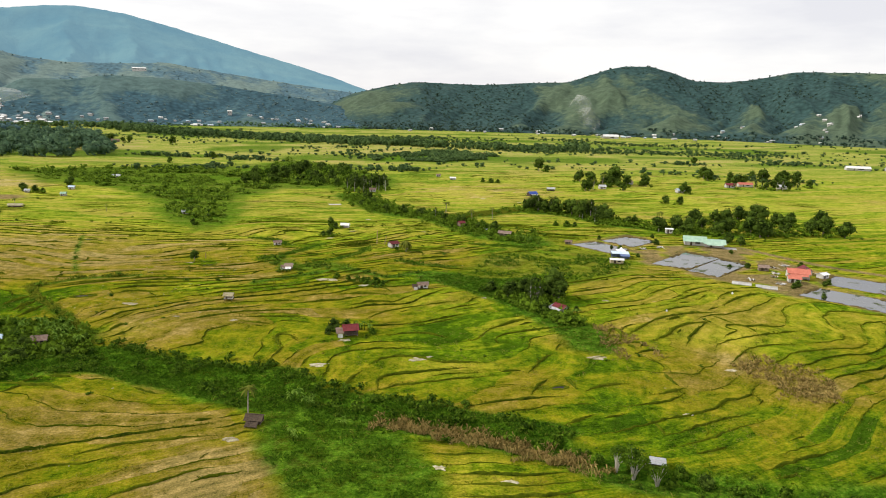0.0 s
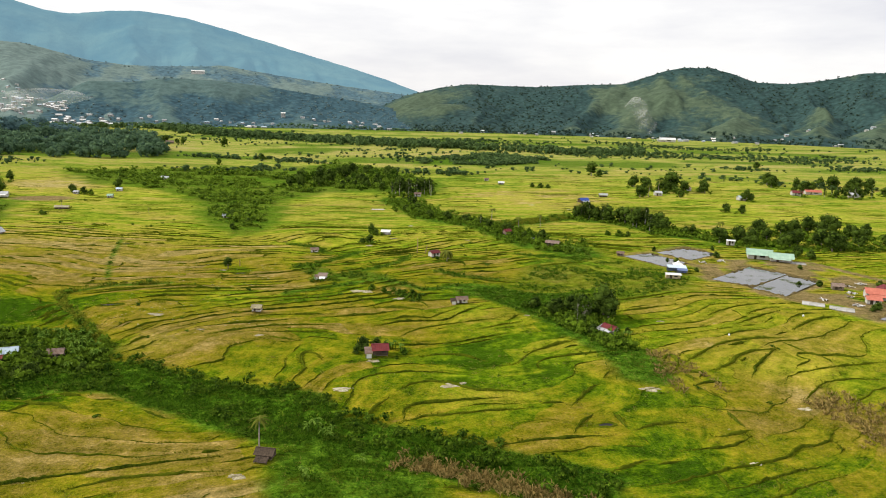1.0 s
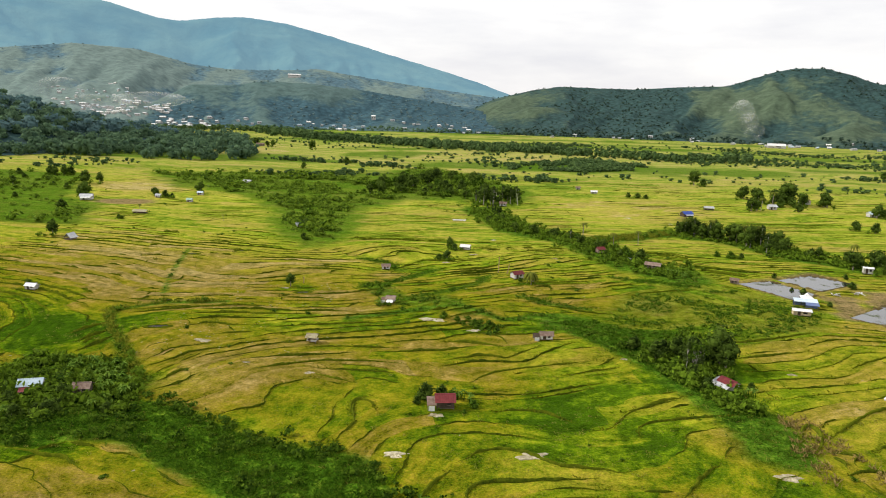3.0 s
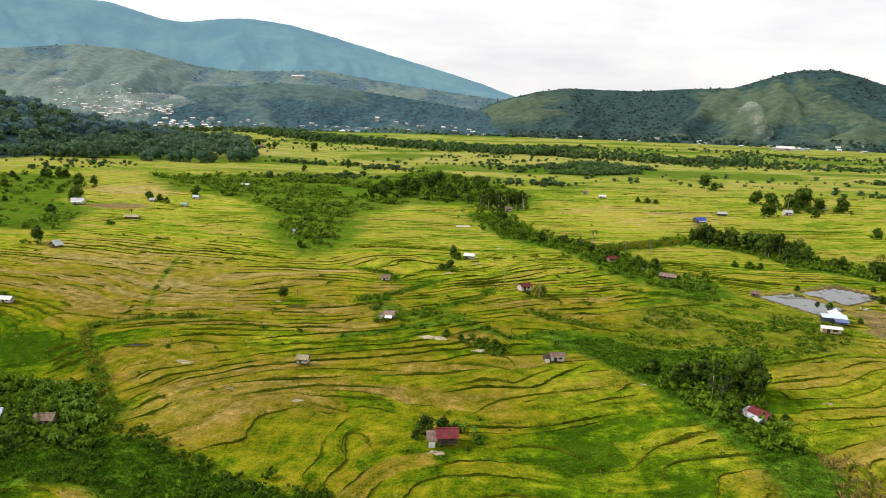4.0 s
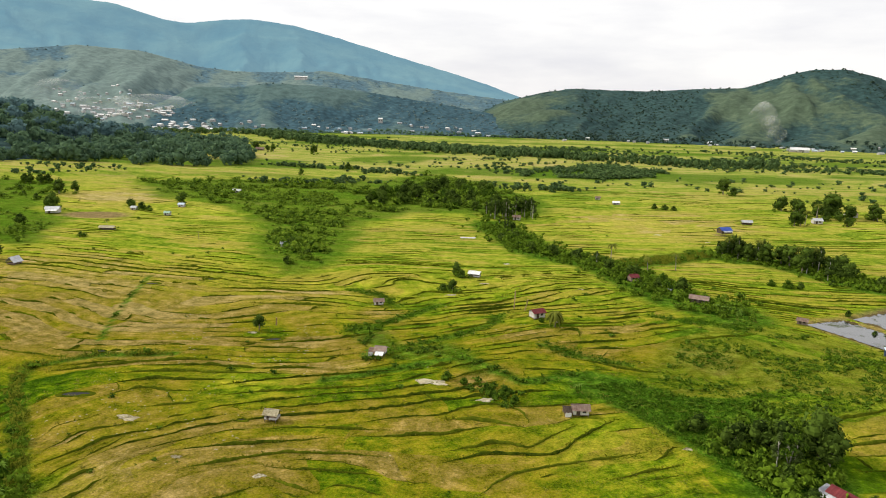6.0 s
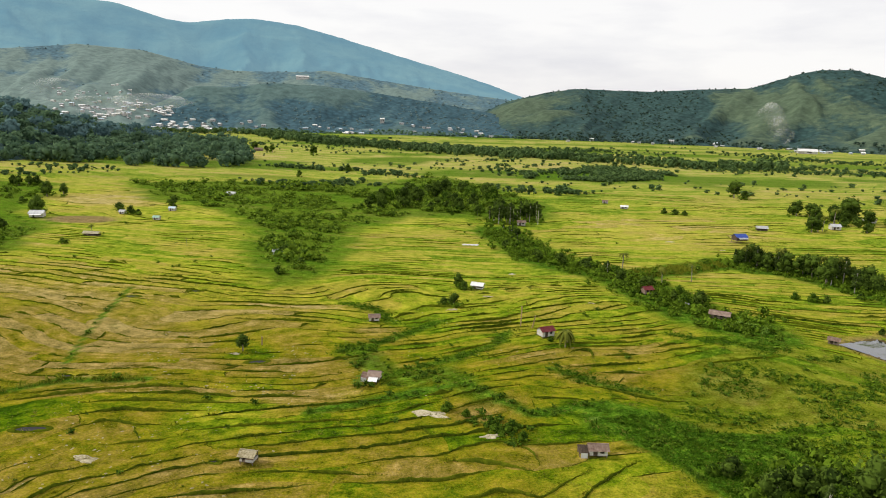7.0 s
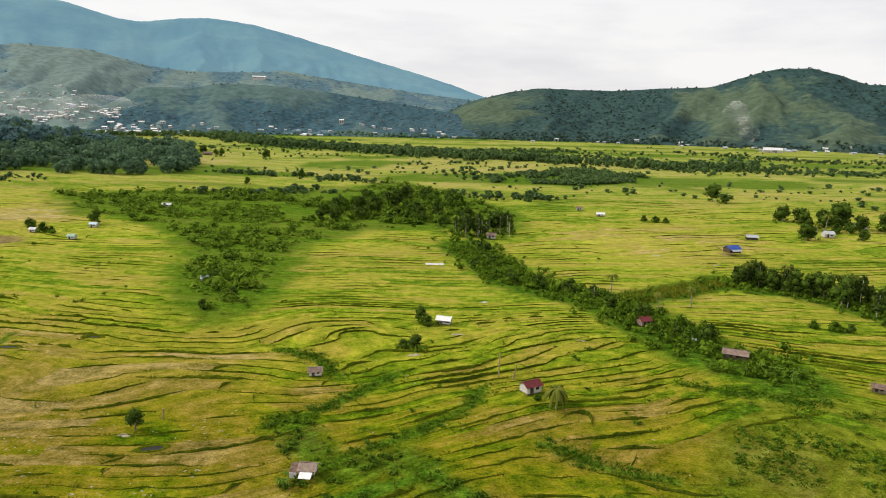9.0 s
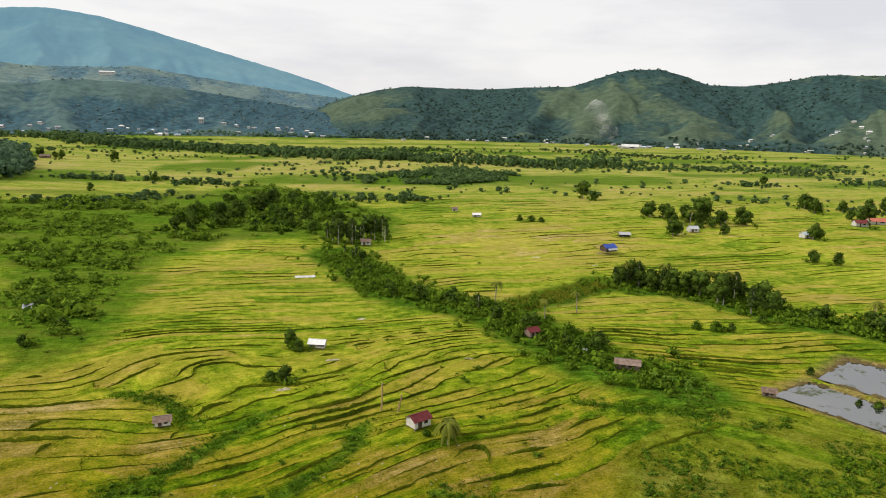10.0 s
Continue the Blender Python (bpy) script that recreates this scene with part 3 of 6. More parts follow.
# ---- mesh helpers ----
def mesh_from(name, verts, faces, mat, smooth=False):
    me = bpy.data.meshes.new(name)
    me.from_pydata(np.asarray(verts, float).tolist(), [], [list(f) for f in faces] if not isinstance(faces, np.ndarray) else faces.tolist())
    me.materials.append(mat)
    if smooth:
        me.polygons.foreach_set("use_smooth", np.ones(len(me.polygons), bool))
    me.update()
    return me


def part(name, me, parent, label="", m=None):
    ob = new(name, me)
    ob.parent = parent
    if m is not None:
        ob.matrix_basis = m
    return tagged(ob, label)


BOX_F = [(0, 3, 2, 1), (4, 5, 6, 7), (0, 1, 5, 4), (1, 2, 6, 5), (2, 3, 7, 6), (3, 0, 4, 7)]


def box_mesh(name, boxes, mat):
    """Boxes (x0, y0, z0, x1, y1, z1) as one mesh."""
    v, f = [], []
    for x0, y0, z0, x1, y1, z1 in boxes:
        n = len(v)
        v += [(x0, y0, z0), (x1, y0, z0), (x1, y1, z0), (x0, y1, z0), (x0, y0, z1), (x1, y0, z1), (x1, y1, z1), (x0, y1, z1)]
        f += [tuple(i + n for i in q) for q in BOX_F]
    return mesh_from(name, v, f, mat)


def tube(points, radii, sides=6):
    """Tapered tube through points: vertices and faces."""
    v, f = [], []
    pts = [Vector(p) for p in points]
    for i, (p, r) in enumerate(zip(pts, radii)):
        d = (pts[min(i + 1, len(pts) - 1)] - pts[max(i - 1, 0)]).normalized()
        a = d.orthogonal().normalized()
        c = d.cross(a)
        for k in range(sides):
            g = 2 * math.pi * k / sides
            v.append(tuple(p + r * (math.cos(g) * a + math.sin(g) * c)))
    for i in range(len(pts) - 1):
        for k in range(sides):
            f.append((i * sides + k, i * sides + (k + 1) % sides, (i + 1) * sides + (k + 1) % sides, (i + 1) * sides + k))
    f.append(tuple(range((len(pts) - 1) * sides, len(pts) * sides)))
    return v, f


def join_geo(pieces):
    v, f = [], []
    for pv, pf in pieces:
        n = len(v)
        v += [tuple(p) for p in pv]
        f += [tuple(i + n for i in q) for q in pf]
    return v, f


def blob(center, radii, rng, rings=5, segs=8):
    """Lumpy ball, as the shaded inside of a crown."""
    v, f = [], []
    for i in range(rings + 1):
        th = math.pi * i / rings
        for k in range(segs):
            ph = 2 * math.pi * k / segs
            s = rng.uniform(0.82, 1.08)
            v.append((center[0] + radii[0] * s * math.sin(th) * math.cos(ph), center[1] + radii[1] * s * math.sin(th) * math.sin(ph), center[2] + radii[2] * s * math.cos(th)))
    for i in range(rings):
        for k in range(segs):
            f.append((i * segs + k, (i + 1) * segs + k, (i + 1) * segs + (k + 1) % segs, i * segs + (k + 1) % segs))
    return v, f


def leaf_cloud(blobs, count, size, rng, up=0.35):
    """Folded leaf clumps on the skin of the blobs."""
    v, f = [], []
    weights = [r[0] * r[1] + r[0] * r[2] for c, r in blobs]
    for _ in range(count):
        c, r = rng.choices(blobs, weights)[0]
        d = Vector((rng.gauss(0, 1), rng.gauss(0, 1), rng.gauss(0, 1) + up)).normalized()
        k = rng.uniform(0.78, 1.14)
        p = Vector((c[0] + r[0] * d.x * k, c[1] + r[1] * d.y * k, c[2] + r[2] * d.z * k))
        n = (d + Vector((rng.gauss(0, .6), rng.gauss(0, .6), rng.gauss(0, .6) + 0.3))).normalized()
        a = n.orthogonal().normalized()
        a.rotate(Matrix.Rotation(rng.uniform(0, 6.28), 3, n))
        e = n.cross(a)
        s = size * rng.uniform(0.55, 1.3)
        i = len(v)
        v += [tuple(p - a * s), tuple(p - e * s * 0.6 - n * s * 0.25), tuple(p + a * s * 1.1), tuple(p + e * s * 0.6 - n * s * 0.2)]
        f.append((i, i + 1, i + 2))
        f.append((i, i + 2, i + 3))
    return v, f


def scatter_mesh(name, base_v, base_f, places, mat):
    """Many turned and sized copies of a base shape in one mesh. places: x, y, z, size, height factor, turn."""
    bv = np.asarray(base_v, float)
    tri = np.asarray([t for q in base_f for t in ([q] if len(q) == 3 else [(q[0], q[1], q[2]), (q[0], q[2], q[3])])], np.int64)
    pl = np.asarray(places, float)
    c, s = np.cos(pl[:, 5])[:, None], np.sin(pl[:, 5])[:, None]
    x = (bv[None, :, 0] * c - bv[None, :, 1] * s) * pl[:, 3:4] + pl[:, 0:1]
    y = (bv[None, :, 0] * s + bv[None, :, 1] * c) * pl[:, 3:4] + pl[:, 1:2]
    z = bv[None, :, 2] * pl[:, 3:4] * pl[:, 4:5] + pl[:, 2:3]
    verts = np.stack([x, y, z], -1).reshape(-1, 3)
    faces = (tri[None] + (np.arange(len(pl)) * len(bv))[:, None, None]).reshape(-1, 3)
    me = bpy.data.meshes.new(name)
    me.vertices.add(len(verts))
    me.vertices.foreach_set("co", verts.ravel())
    me.loops.add(faces.size)
    me.loops.foreach_set("vertex_index", faces.ravel().astype(np.int32))
    me.polygons.add(len(faces))
    me.polygons.foreach_set("loop_start", (np.arange(len(faces)) * 3).astype(np.int32))
    me.materials.append(mat)
    me.update(calc_edges=True)
    return me


# ---- ground: one sheet to the horizon ----
def spread(lo, hi, step, out_lo, out_hi, grow=1.09):
    mid = list(np.arange(lo, hi + step / 2, step))
    v, d = mid[-1], step
    while v < out_hi:
        d *= grow
        v += d
        mid.append(min(v, out_hi))
    v, d = mid[0], step
    while v > out_lo:
        d *= grow
        v -= d
        mid.insert(0, max(v, out_lo))
    return np.array(mid)


def build_ground():
    xs, ys = spread(-150, 200, 1.35, -4800, 4800), spread(84, 400, 1.35, -600, 4900, 1.04)
    X, Y = np.meshgrid(xs, ys)
    lush, soil, pond = masks(X, Y)
    Z = ground_z(X, Y)
    V = np.stack([X, Y, Z], -1).reshape(-1, 3)
    n = len(xs)
    i = np.arange(len(ys) - 1)[:, None] * n + np.arange(n - 1)[None]
    F = np.stack([i, i + 1, i + n + 1, i + n], -1).reshape(-1, 4)
    me = mesh_from("ground", V, F, M_GROUND, True)
    cover = np.stack([tone_at(X, Y), lush, np.maximum(soil, pond), np.ones_like(X)], -1).reshape(-1, 4)
    layer = me.color_attributes.new("cover", "FLOAT_COLOR", "POINT")
    layer.data.foreach_set("color", cover.ravel().astype(np.float32))
    # straw is the share of haze coloured in, growing with y.
    for name, field in (("terrace", terrace(X, Y)), ("cross", cross_field(X, Y)), ("lime_share", lime_at(X, Y)), ("straw", 0.34 * ease(250, 400, Y) + 0.56 * ease(430, 800, Y))):
        at = me.attributes.new(name, "FLOAT", "POINT")
        at.data.foreach_set("value", field.ravel().astype(np.float32))
    ob = new("ground", me)
    return tagged(ob, "yellow-green and brown harvested rice paddies on flat valley land", "ground", kind="structure")


ground = build_ground()


def contour(xs, ys, H, skip):
    """Chains of points along the whole-number lines of H; skip drops cells."""
    lo = np.floor(np.minimum.reduce([H[:-1, :-1], H[:-1, 1:], H[1:, 1:], H[1:, :-1]]))
    hi = np.floor(np.maximum.reduce([H[:-1, :-1], H[:-1, 1:], H[1:, 1:], H[1:, :-1]]))
    js, is_ = np.nonzero((hi > lo) & (hi - lo < 1.5) & ~skip)
    links = {}
    pos = {}
    for j, i in zip(js.tolist(), is_.tolist()):
        L = hi[j, i]
        ends = []
        for (ja, ia, jb, ib) in ((j, i, j, i + 1), (j, i + 1, j + 1, i + 1), (j + 1, i, j + 1, i + 1), (j, i, j + 1, i)):
            a, b = H[ja, ia], H[jb, ib]
            if (a < L) != (b < L):
                key = (ja, ia, jb, ib)
                t = (L - a) / (b - a)
                pos[key] = (xs[ia] + t * (xs[ib] - xs[ia]), ys[ja] + t * (ys[jb] - ys[ja]))
                ends.append(key)
        if len(ends) == 2:
            links.setdefault(ends[0], []).append(ends[1])
            links.setdefault(ends[1], []).append(ends[0])
    chains, used = [], set()
    for start in sorted(links, key=lambda k: len(links[k])):
        if start in used:
            continue
        chain, cur = [start], start
        used.add(start)
        while True:
            nxt = [k for k in links[cur] if k not in used]
            if not nxt:
                break
            cur = nxt[0]
            used.add(cur)
            chain.append(cur)
        if len(chain) > 4:
            chains.append([pos[k] for k in chain])
    return chains


def ribbon(chain, width, height, seed):
    """Rounded grassy bank along a chain: vertices and faces."""
    p = np.array(chain)
    p[1:-1] = (p[:-2] + 2 * p[1:-1] + p[2:]) / 4
    t = np.gradient(p, axis=0)
    t /= np.linalg.norm(t, axis=1)[:, None] + 1e-9
    nrm = np.stack([-t[:, 1], t[:, 0]], -1)
    k = vnoise(p[:, 0] / 2.2, p[:, 1] / 2.2, seed)
    k2 = vnoise(p[:, 0] / 14, p[:, 1] / 14, seed + 5)
    w = width * (0.30 + 0.7 * k + 1.1 * k2 ** 2)[:, None]
    p = p + nrm * ((vnoise(p[:, 0] / 1.7, p[:, 1] / 1.7, seed + 9) - 0.5) * 0.5 + (vnoise(p[:, 0] / 0.6, p[:, 1] / 0.6, seed + 12) - 0.5) * 0.35)[:, None]
    z = ground_z(p[:, 0], p[:, 1])
    h = height * (0.3 + 0.7 * k + 0.8 * k2 ** 2)
    h = h * (0.55 + 0.9 * vnoise(p[:, 0] / 0.7, p[:, 1] / 0.7, seed + 15))
    end = np.minimum(np.arange(len(p)), np.arange(len(p))[::-1])
    fade = ease(-1, min(14, 0.4 * len(p)), end)
    line = 0.35 + 1.1 * lattice(np.array([math.floor(p[0, 0])]), np.array([math.floor(p[0, 1])]), seed)[0] if width < 0.6 else 1.0
    w, h = w * (0.25 + 0.75 * fade)[:, None] * line, h * fade * line
    rows = [np.column_stack([p - nrm * w * 0.5, z - 0.06]), np.column_stack([p - nrm * w * 0.22, z + h]), np.column_stack([p + nrm * w * 0.22, z + h * 0.9]), np.column_stack([p + nrm * w * 0.5, z - 0.06])]
    V = np.stack(rows, 1).reshape(-1, 3)
    i = np.arange(len(p) - 1)[:, None] * 4 + np.arange(3)[None]
    F = np.stack([i, i + 4, i + 5, i + 1], -1).reshape(-1, 4)
    return V, F


BANK_POINTS = []


def build_banks():
    V, F, n, single = [], [], 0, 0
    jobs = ((np.arange(-190, 210, 0.9), np.arange(80, 345, 0.9), 0.36, 0.38), (np.arange(-270, 300, 1.6), np.arange(345, 620, 1.6), 0.44, 0.22))
    for xs, ys, width, height in jobs:
        X, Y = np.meshgrid(xs, ys)
        lush, soil, pond = masks(X, Y)
        H = terrace(X, Y)
        bad = (lush > 0.45) | (soil > 0.3) | (pond > 0)
        gap = (fbm(X / 20, Y / 20, 91, 3) > (0.70 if width < 0.40 else 0.62)) | (lattice(np.floor(H), np.floor(X / 18 + 5 * vnoise(X / 30, Y / 30, 7)), 19) < 0.10)
        gap |= (tone_at(X, Y) > 0.68) & (fbm(X / 14, Y / 7, 93, 3) > 0.50)
        near = np.full(X.shape, 1e9)
        for line in MAIN_BANKS + RING_BANKS:
            near = np.minimum(near, line_dist(line, X, Y))
        bad |= near < 1.5
        skip = (bad | gap)[:-1, :-1] | bad[1:, 1:]
        chains = contour(xs, ys, H, skip)
        level = np.floor(H)
        D = divider(X, Y, level)
        same = (level[:-1, :-1] == level[1:, 1:]) & (level[:-1, 1:] == level[1:, :-1]) & (level[:-1, :-1] == level[:-1, 1:])
        few = (lattice(level, level * 0 + 1, 13) < 0.28)[:-1, :-1]
        chains += contour(xs, ys, D, skip | ~same | few)
        chains.sort(key=len, reverse=True)
        if width < 0.40:
            BANK_POINTS.extend(q for c in chains for q in c)
        for c in chains:
            v, f = ribbon(c, width, height, 300)
            if single < 300 and len(c) > 14 and width < 0.40:
                part("paddy_bank", mesh_from("paddy_bank", v, f, M_BUND, True), ground)
                single += 1
                continue
            V.append(v)
            F.append(f + n)
            n += len(v)
    me = mesh_from("paddy_banks", np.concatenate(V), np.concatenate(F), M_BUND, True)
    return tagged(new("paddy_banks", me), "low dark grassy earth banks between the rice paddies", "bank", kind="stuff")


def flowing(pts, closed=False):
    """A smooth line through a few turning points, one point every 0.7 m."""
    p = [np.array(q, float) for q in pts]
    if closed:
        p.append(p[0])
    for _ in range(3):
        q = [p[0]]
        for a, b in zip(p[:-1], p[1:]):
            q += [a * 0.75 + b * 0.25, a * 0.25 + b * 0.75]
        p = q + [p[-1]]
    p = np.array(p)
    d = np.concatenate([[0], np.cumsum(np.linalg.norm(np.diff(p, axis=0), axis=1))])
    s = np.arange(0, d[-1], 0.7)
    return np.column_stack([np.interp(s, d, p[:, 0]), np.interp(s, d, p[:, 1])])


build_banks()


for pts in MAIN_BANKS + RING_BANKS:
    chain = flowing(pts)
    BANK_POINTS.extend(map(tuple, np.repeat(chain, 3, axis=0).tolist()))
    bv, bf = ribbon(chain, 0.62, 0.50, 300)
    part("paddy_bank", mesh_from("paddy_bank", bv, bf, M_BUND, True), ground)


# ---- ponds ----
def build_ponds():
    for pts in PONDS:
        cx, cy = sum(p[0] for p in pts) / len(pts), sum(p[1] for p in pts) / len(pts)
        dense = []
        for (ax, ay), (bx, by) in zip(pts, pts[1:] + pts[:1]):
            for k in range(30):
                t = k / 30
                dense.append((ax + (bx - ax) * t, ay + (by - ay) * t))
        out = [(cx + (x - cx) * 1.03, cy + (y - cy) * 1.03) for x, y in dense]
        v = [(x, y, -0.32) for x, y in out]
        tagged(new("fish_pond", mesh_from("fish_pond", v, [tuple(range(len(v)))], M_WATER)), "still grey fish pond water reflecting the sky", "pond", "fish ponds", "structure")
        rim = [(cx + (x - cx) * 1.05, cy + (y - cy) * 1.05) for x, y in dense]
        rim.append(rim[0])
        rv, rf = ribbon(rim, 2.3, 0.6, 411)
        tagged(new("pond_bank", mesh_from("pond_bank", rv, rf, M_EARTH, True)), "low earth bank round a fish pond", "bank", "pond banks", "structure")


build_ponds()


# ---- hills ----
EYE = (0.0, 80.0, 59.8)


def range_mesh(name, table, r0, rp, r1, rough, mat, az0, az1, seed, rings=46, step=0.16):
    """A range of hills: its skyline as (azimuth, elevation) seen from the valley, rising from r0 to its crest at rp and falling behind."""
    az = np.arange(az0, az1 + step, step)
    a, e = np.array(table).T
    el = np.interp(az, a, e)
    ker = np.hanning(9)
    el = np.convolve(np.pad(el, 4, "edge"), ker / ker.sum(), "valid")
    top = EYE[2] + rp * np.tan(np.radians(el))
    r = np.concatenate([np.linspace(r0, rp, rings), np.linspace(rp, r1, 12)[1:]])
    A, R = np.meshgrid(np.radians(az), r)
    T = np.broadcast_to(top, A.shape)
    u = np.clip((R - r0) / (rp - r0), 0, 1)
    back = np.clip((R - rp) / (r1 - rp), 0, 1)
    X, Y = EYE[0] + R * np.sin(A), EYE[1] + R * np.cos(A)
    spur = fbm(X / (rp * 0.11), Y / (rp * 0.11), seed, 5)
    bend = 0.10 * (fbm(X / (rp * 0.2), Y / (rp * 0.2), seed + 6, 3) - 0.5)
    fold = 1 - np.abs(2 * fbm((A + bend) / 0.085, R / (rp * 0.40), seed + 3, 3) - 1)
    rib = 1 - np.abs(2 * fbm((A + 1.6 * bend) / 0.030, R / (rp * 0.16), seed + 4, 3) - 1)
    shape = u ** 1.15 * (0.60 + 0.40 * u)
    Z = T * shape + T * rough * (u * (1 - u) * 4) * ((spur - 0.5) * 1.1 + (fold - 0.75) * 1.3 + (rib - 0.75) * 0.45)
    Z = Z + 3.0 * (rp / 2000) * (fbm(X / 22, Y / 22, seed + 8, 3) - 0.5) * np.minimum(1, u * 6)
    Z = Z * (1 - back) - 20 * back
    Z = np.where(u <= 0, -4, Z)
    V = np.stack([X, Y, Z], -1).reshape(-1, 3)
    n = len(az)
    i = np.arange(len(r) - 1)[:, None] * n + np.arange(n - 1)[None]
    F = np.stack([i, i + 1, i + n + 1, i + n], -1).reshape(-1, 4)
    me = mesh_from(name, V, F, mat, True)
    clear = 0.5 + (spur - 0.5) * 0.9 + (fold - 0.75) * 0.7 + (rib - 0.75) * 0.25 + (fbm(X / 300, Y / 300, seed + 11, 3) - 0.5) * 1.1
    at = me.attributes.new("open", "FLOAT", "POINT")
    at.data.foreach_set("value", clear.ravel().astype(np.float32))
    return me, (X, Y, Z, u, clear)


RIDGE = [(-6, -1.6), (-2, -0.6), (0.2, 0.45), (2.9, 1.17), (5.6, 1.60), (8.3, 1.50), (11.1, 1.48), (14.7, 1.72), (18.2, 1.87), (19.9, 2.47), (21.5, 3.0), (22.7, 3.2),
         (24.6, 3.2), (26.3, 2.74), (27.9, 2.14), (30.3, 2.05), (32.9, 2.40), (35.1, 2.89), (39.5, 2.83), (50, 2.6), (75, 3.4)]
FOOT = [(-75, 4.0), (-50, 3.2), (-36.5, 2.9), (-31.7, 3.5), (-27.6, 3.3), (-23.8, 2.4), (-20.9, 2.1), (-16, 2.25), (-14.4, 2.40), (-10.9, 1.91), (-6.3, 1.30), (0.6, 0.5), (5, 0.0), (9, -0.9), (14, -1.6)]
FAR = [(-75, 7.5), (-45, 7.2), (-36.2, 6.8), (-29.3, 6.5), (-26.0, 5.6), (-24.4, 5.45), (-21.9, 5.85), (-19.9, 6.02), (-16.6, 5.72), (-13.1, 4.90), (-8.6, 3.70), (-4.1, 2.52), (-1.3, 1.72), (1.0, 0.92), (2.6, 0.4), (6, -0.6)]

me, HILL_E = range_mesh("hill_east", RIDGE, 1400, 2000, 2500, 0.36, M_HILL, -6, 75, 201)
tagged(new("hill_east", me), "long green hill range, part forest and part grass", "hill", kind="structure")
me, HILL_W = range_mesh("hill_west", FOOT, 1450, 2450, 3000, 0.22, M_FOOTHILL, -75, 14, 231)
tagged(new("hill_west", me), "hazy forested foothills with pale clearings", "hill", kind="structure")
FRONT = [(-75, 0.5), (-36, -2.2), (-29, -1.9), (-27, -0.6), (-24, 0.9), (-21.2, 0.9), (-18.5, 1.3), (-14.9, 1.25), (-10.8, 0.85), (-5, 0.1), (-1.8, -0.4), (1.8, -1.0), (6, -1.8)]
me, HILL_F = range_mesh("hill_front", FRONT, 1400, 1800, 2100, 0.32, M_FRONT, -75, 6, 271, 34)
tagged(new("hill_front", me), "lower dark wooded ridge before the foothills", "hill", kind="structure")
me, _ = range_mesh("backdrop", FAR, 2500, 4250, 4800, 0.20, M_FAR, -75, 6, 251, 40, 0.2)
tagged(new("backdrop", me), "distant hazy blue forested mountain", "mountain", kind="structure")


def knoll(x, y):
    """Wooded knoll on the west edge of the valley."""
    return 66 * np.exp(-(((x + 700) / 165) ** 2 + ((y - 850) / 175) ** 2)) + 6 * np.exp(-(((x + 520) / 90) ** 2 + ((y - 900) / 110) ** 2))


def build_knoll():
    xs, ys = np.arange(-1150, -140, 12.0), np.arange(420, 1250, 12.0)
    X, Y = np.meshgrid(xs, ys)
    K = knoll(X, Y)
    Z = K * (0.85 + 0.3 * fbm(X / 60, Y / 60, 77, 3)) - 2.5
    n = len(xs)
    i = np.arange(len(ys) - 1)[:, None] * n + np.arange(n - 1)[None]
    F = np.stack([i, i + 1, i + n + 1, i + n], -1).reshape(-1, 4)
    me = mesh_from("hill_knoll", np.stack([X, Y, Z], -1).reshape(-1, 3), F, M_HILL, True)
    tagged(new("hill_knoll", me), "dark wooded knoll at the edge of the valley", "hill", kind="structure")


build_knoll()


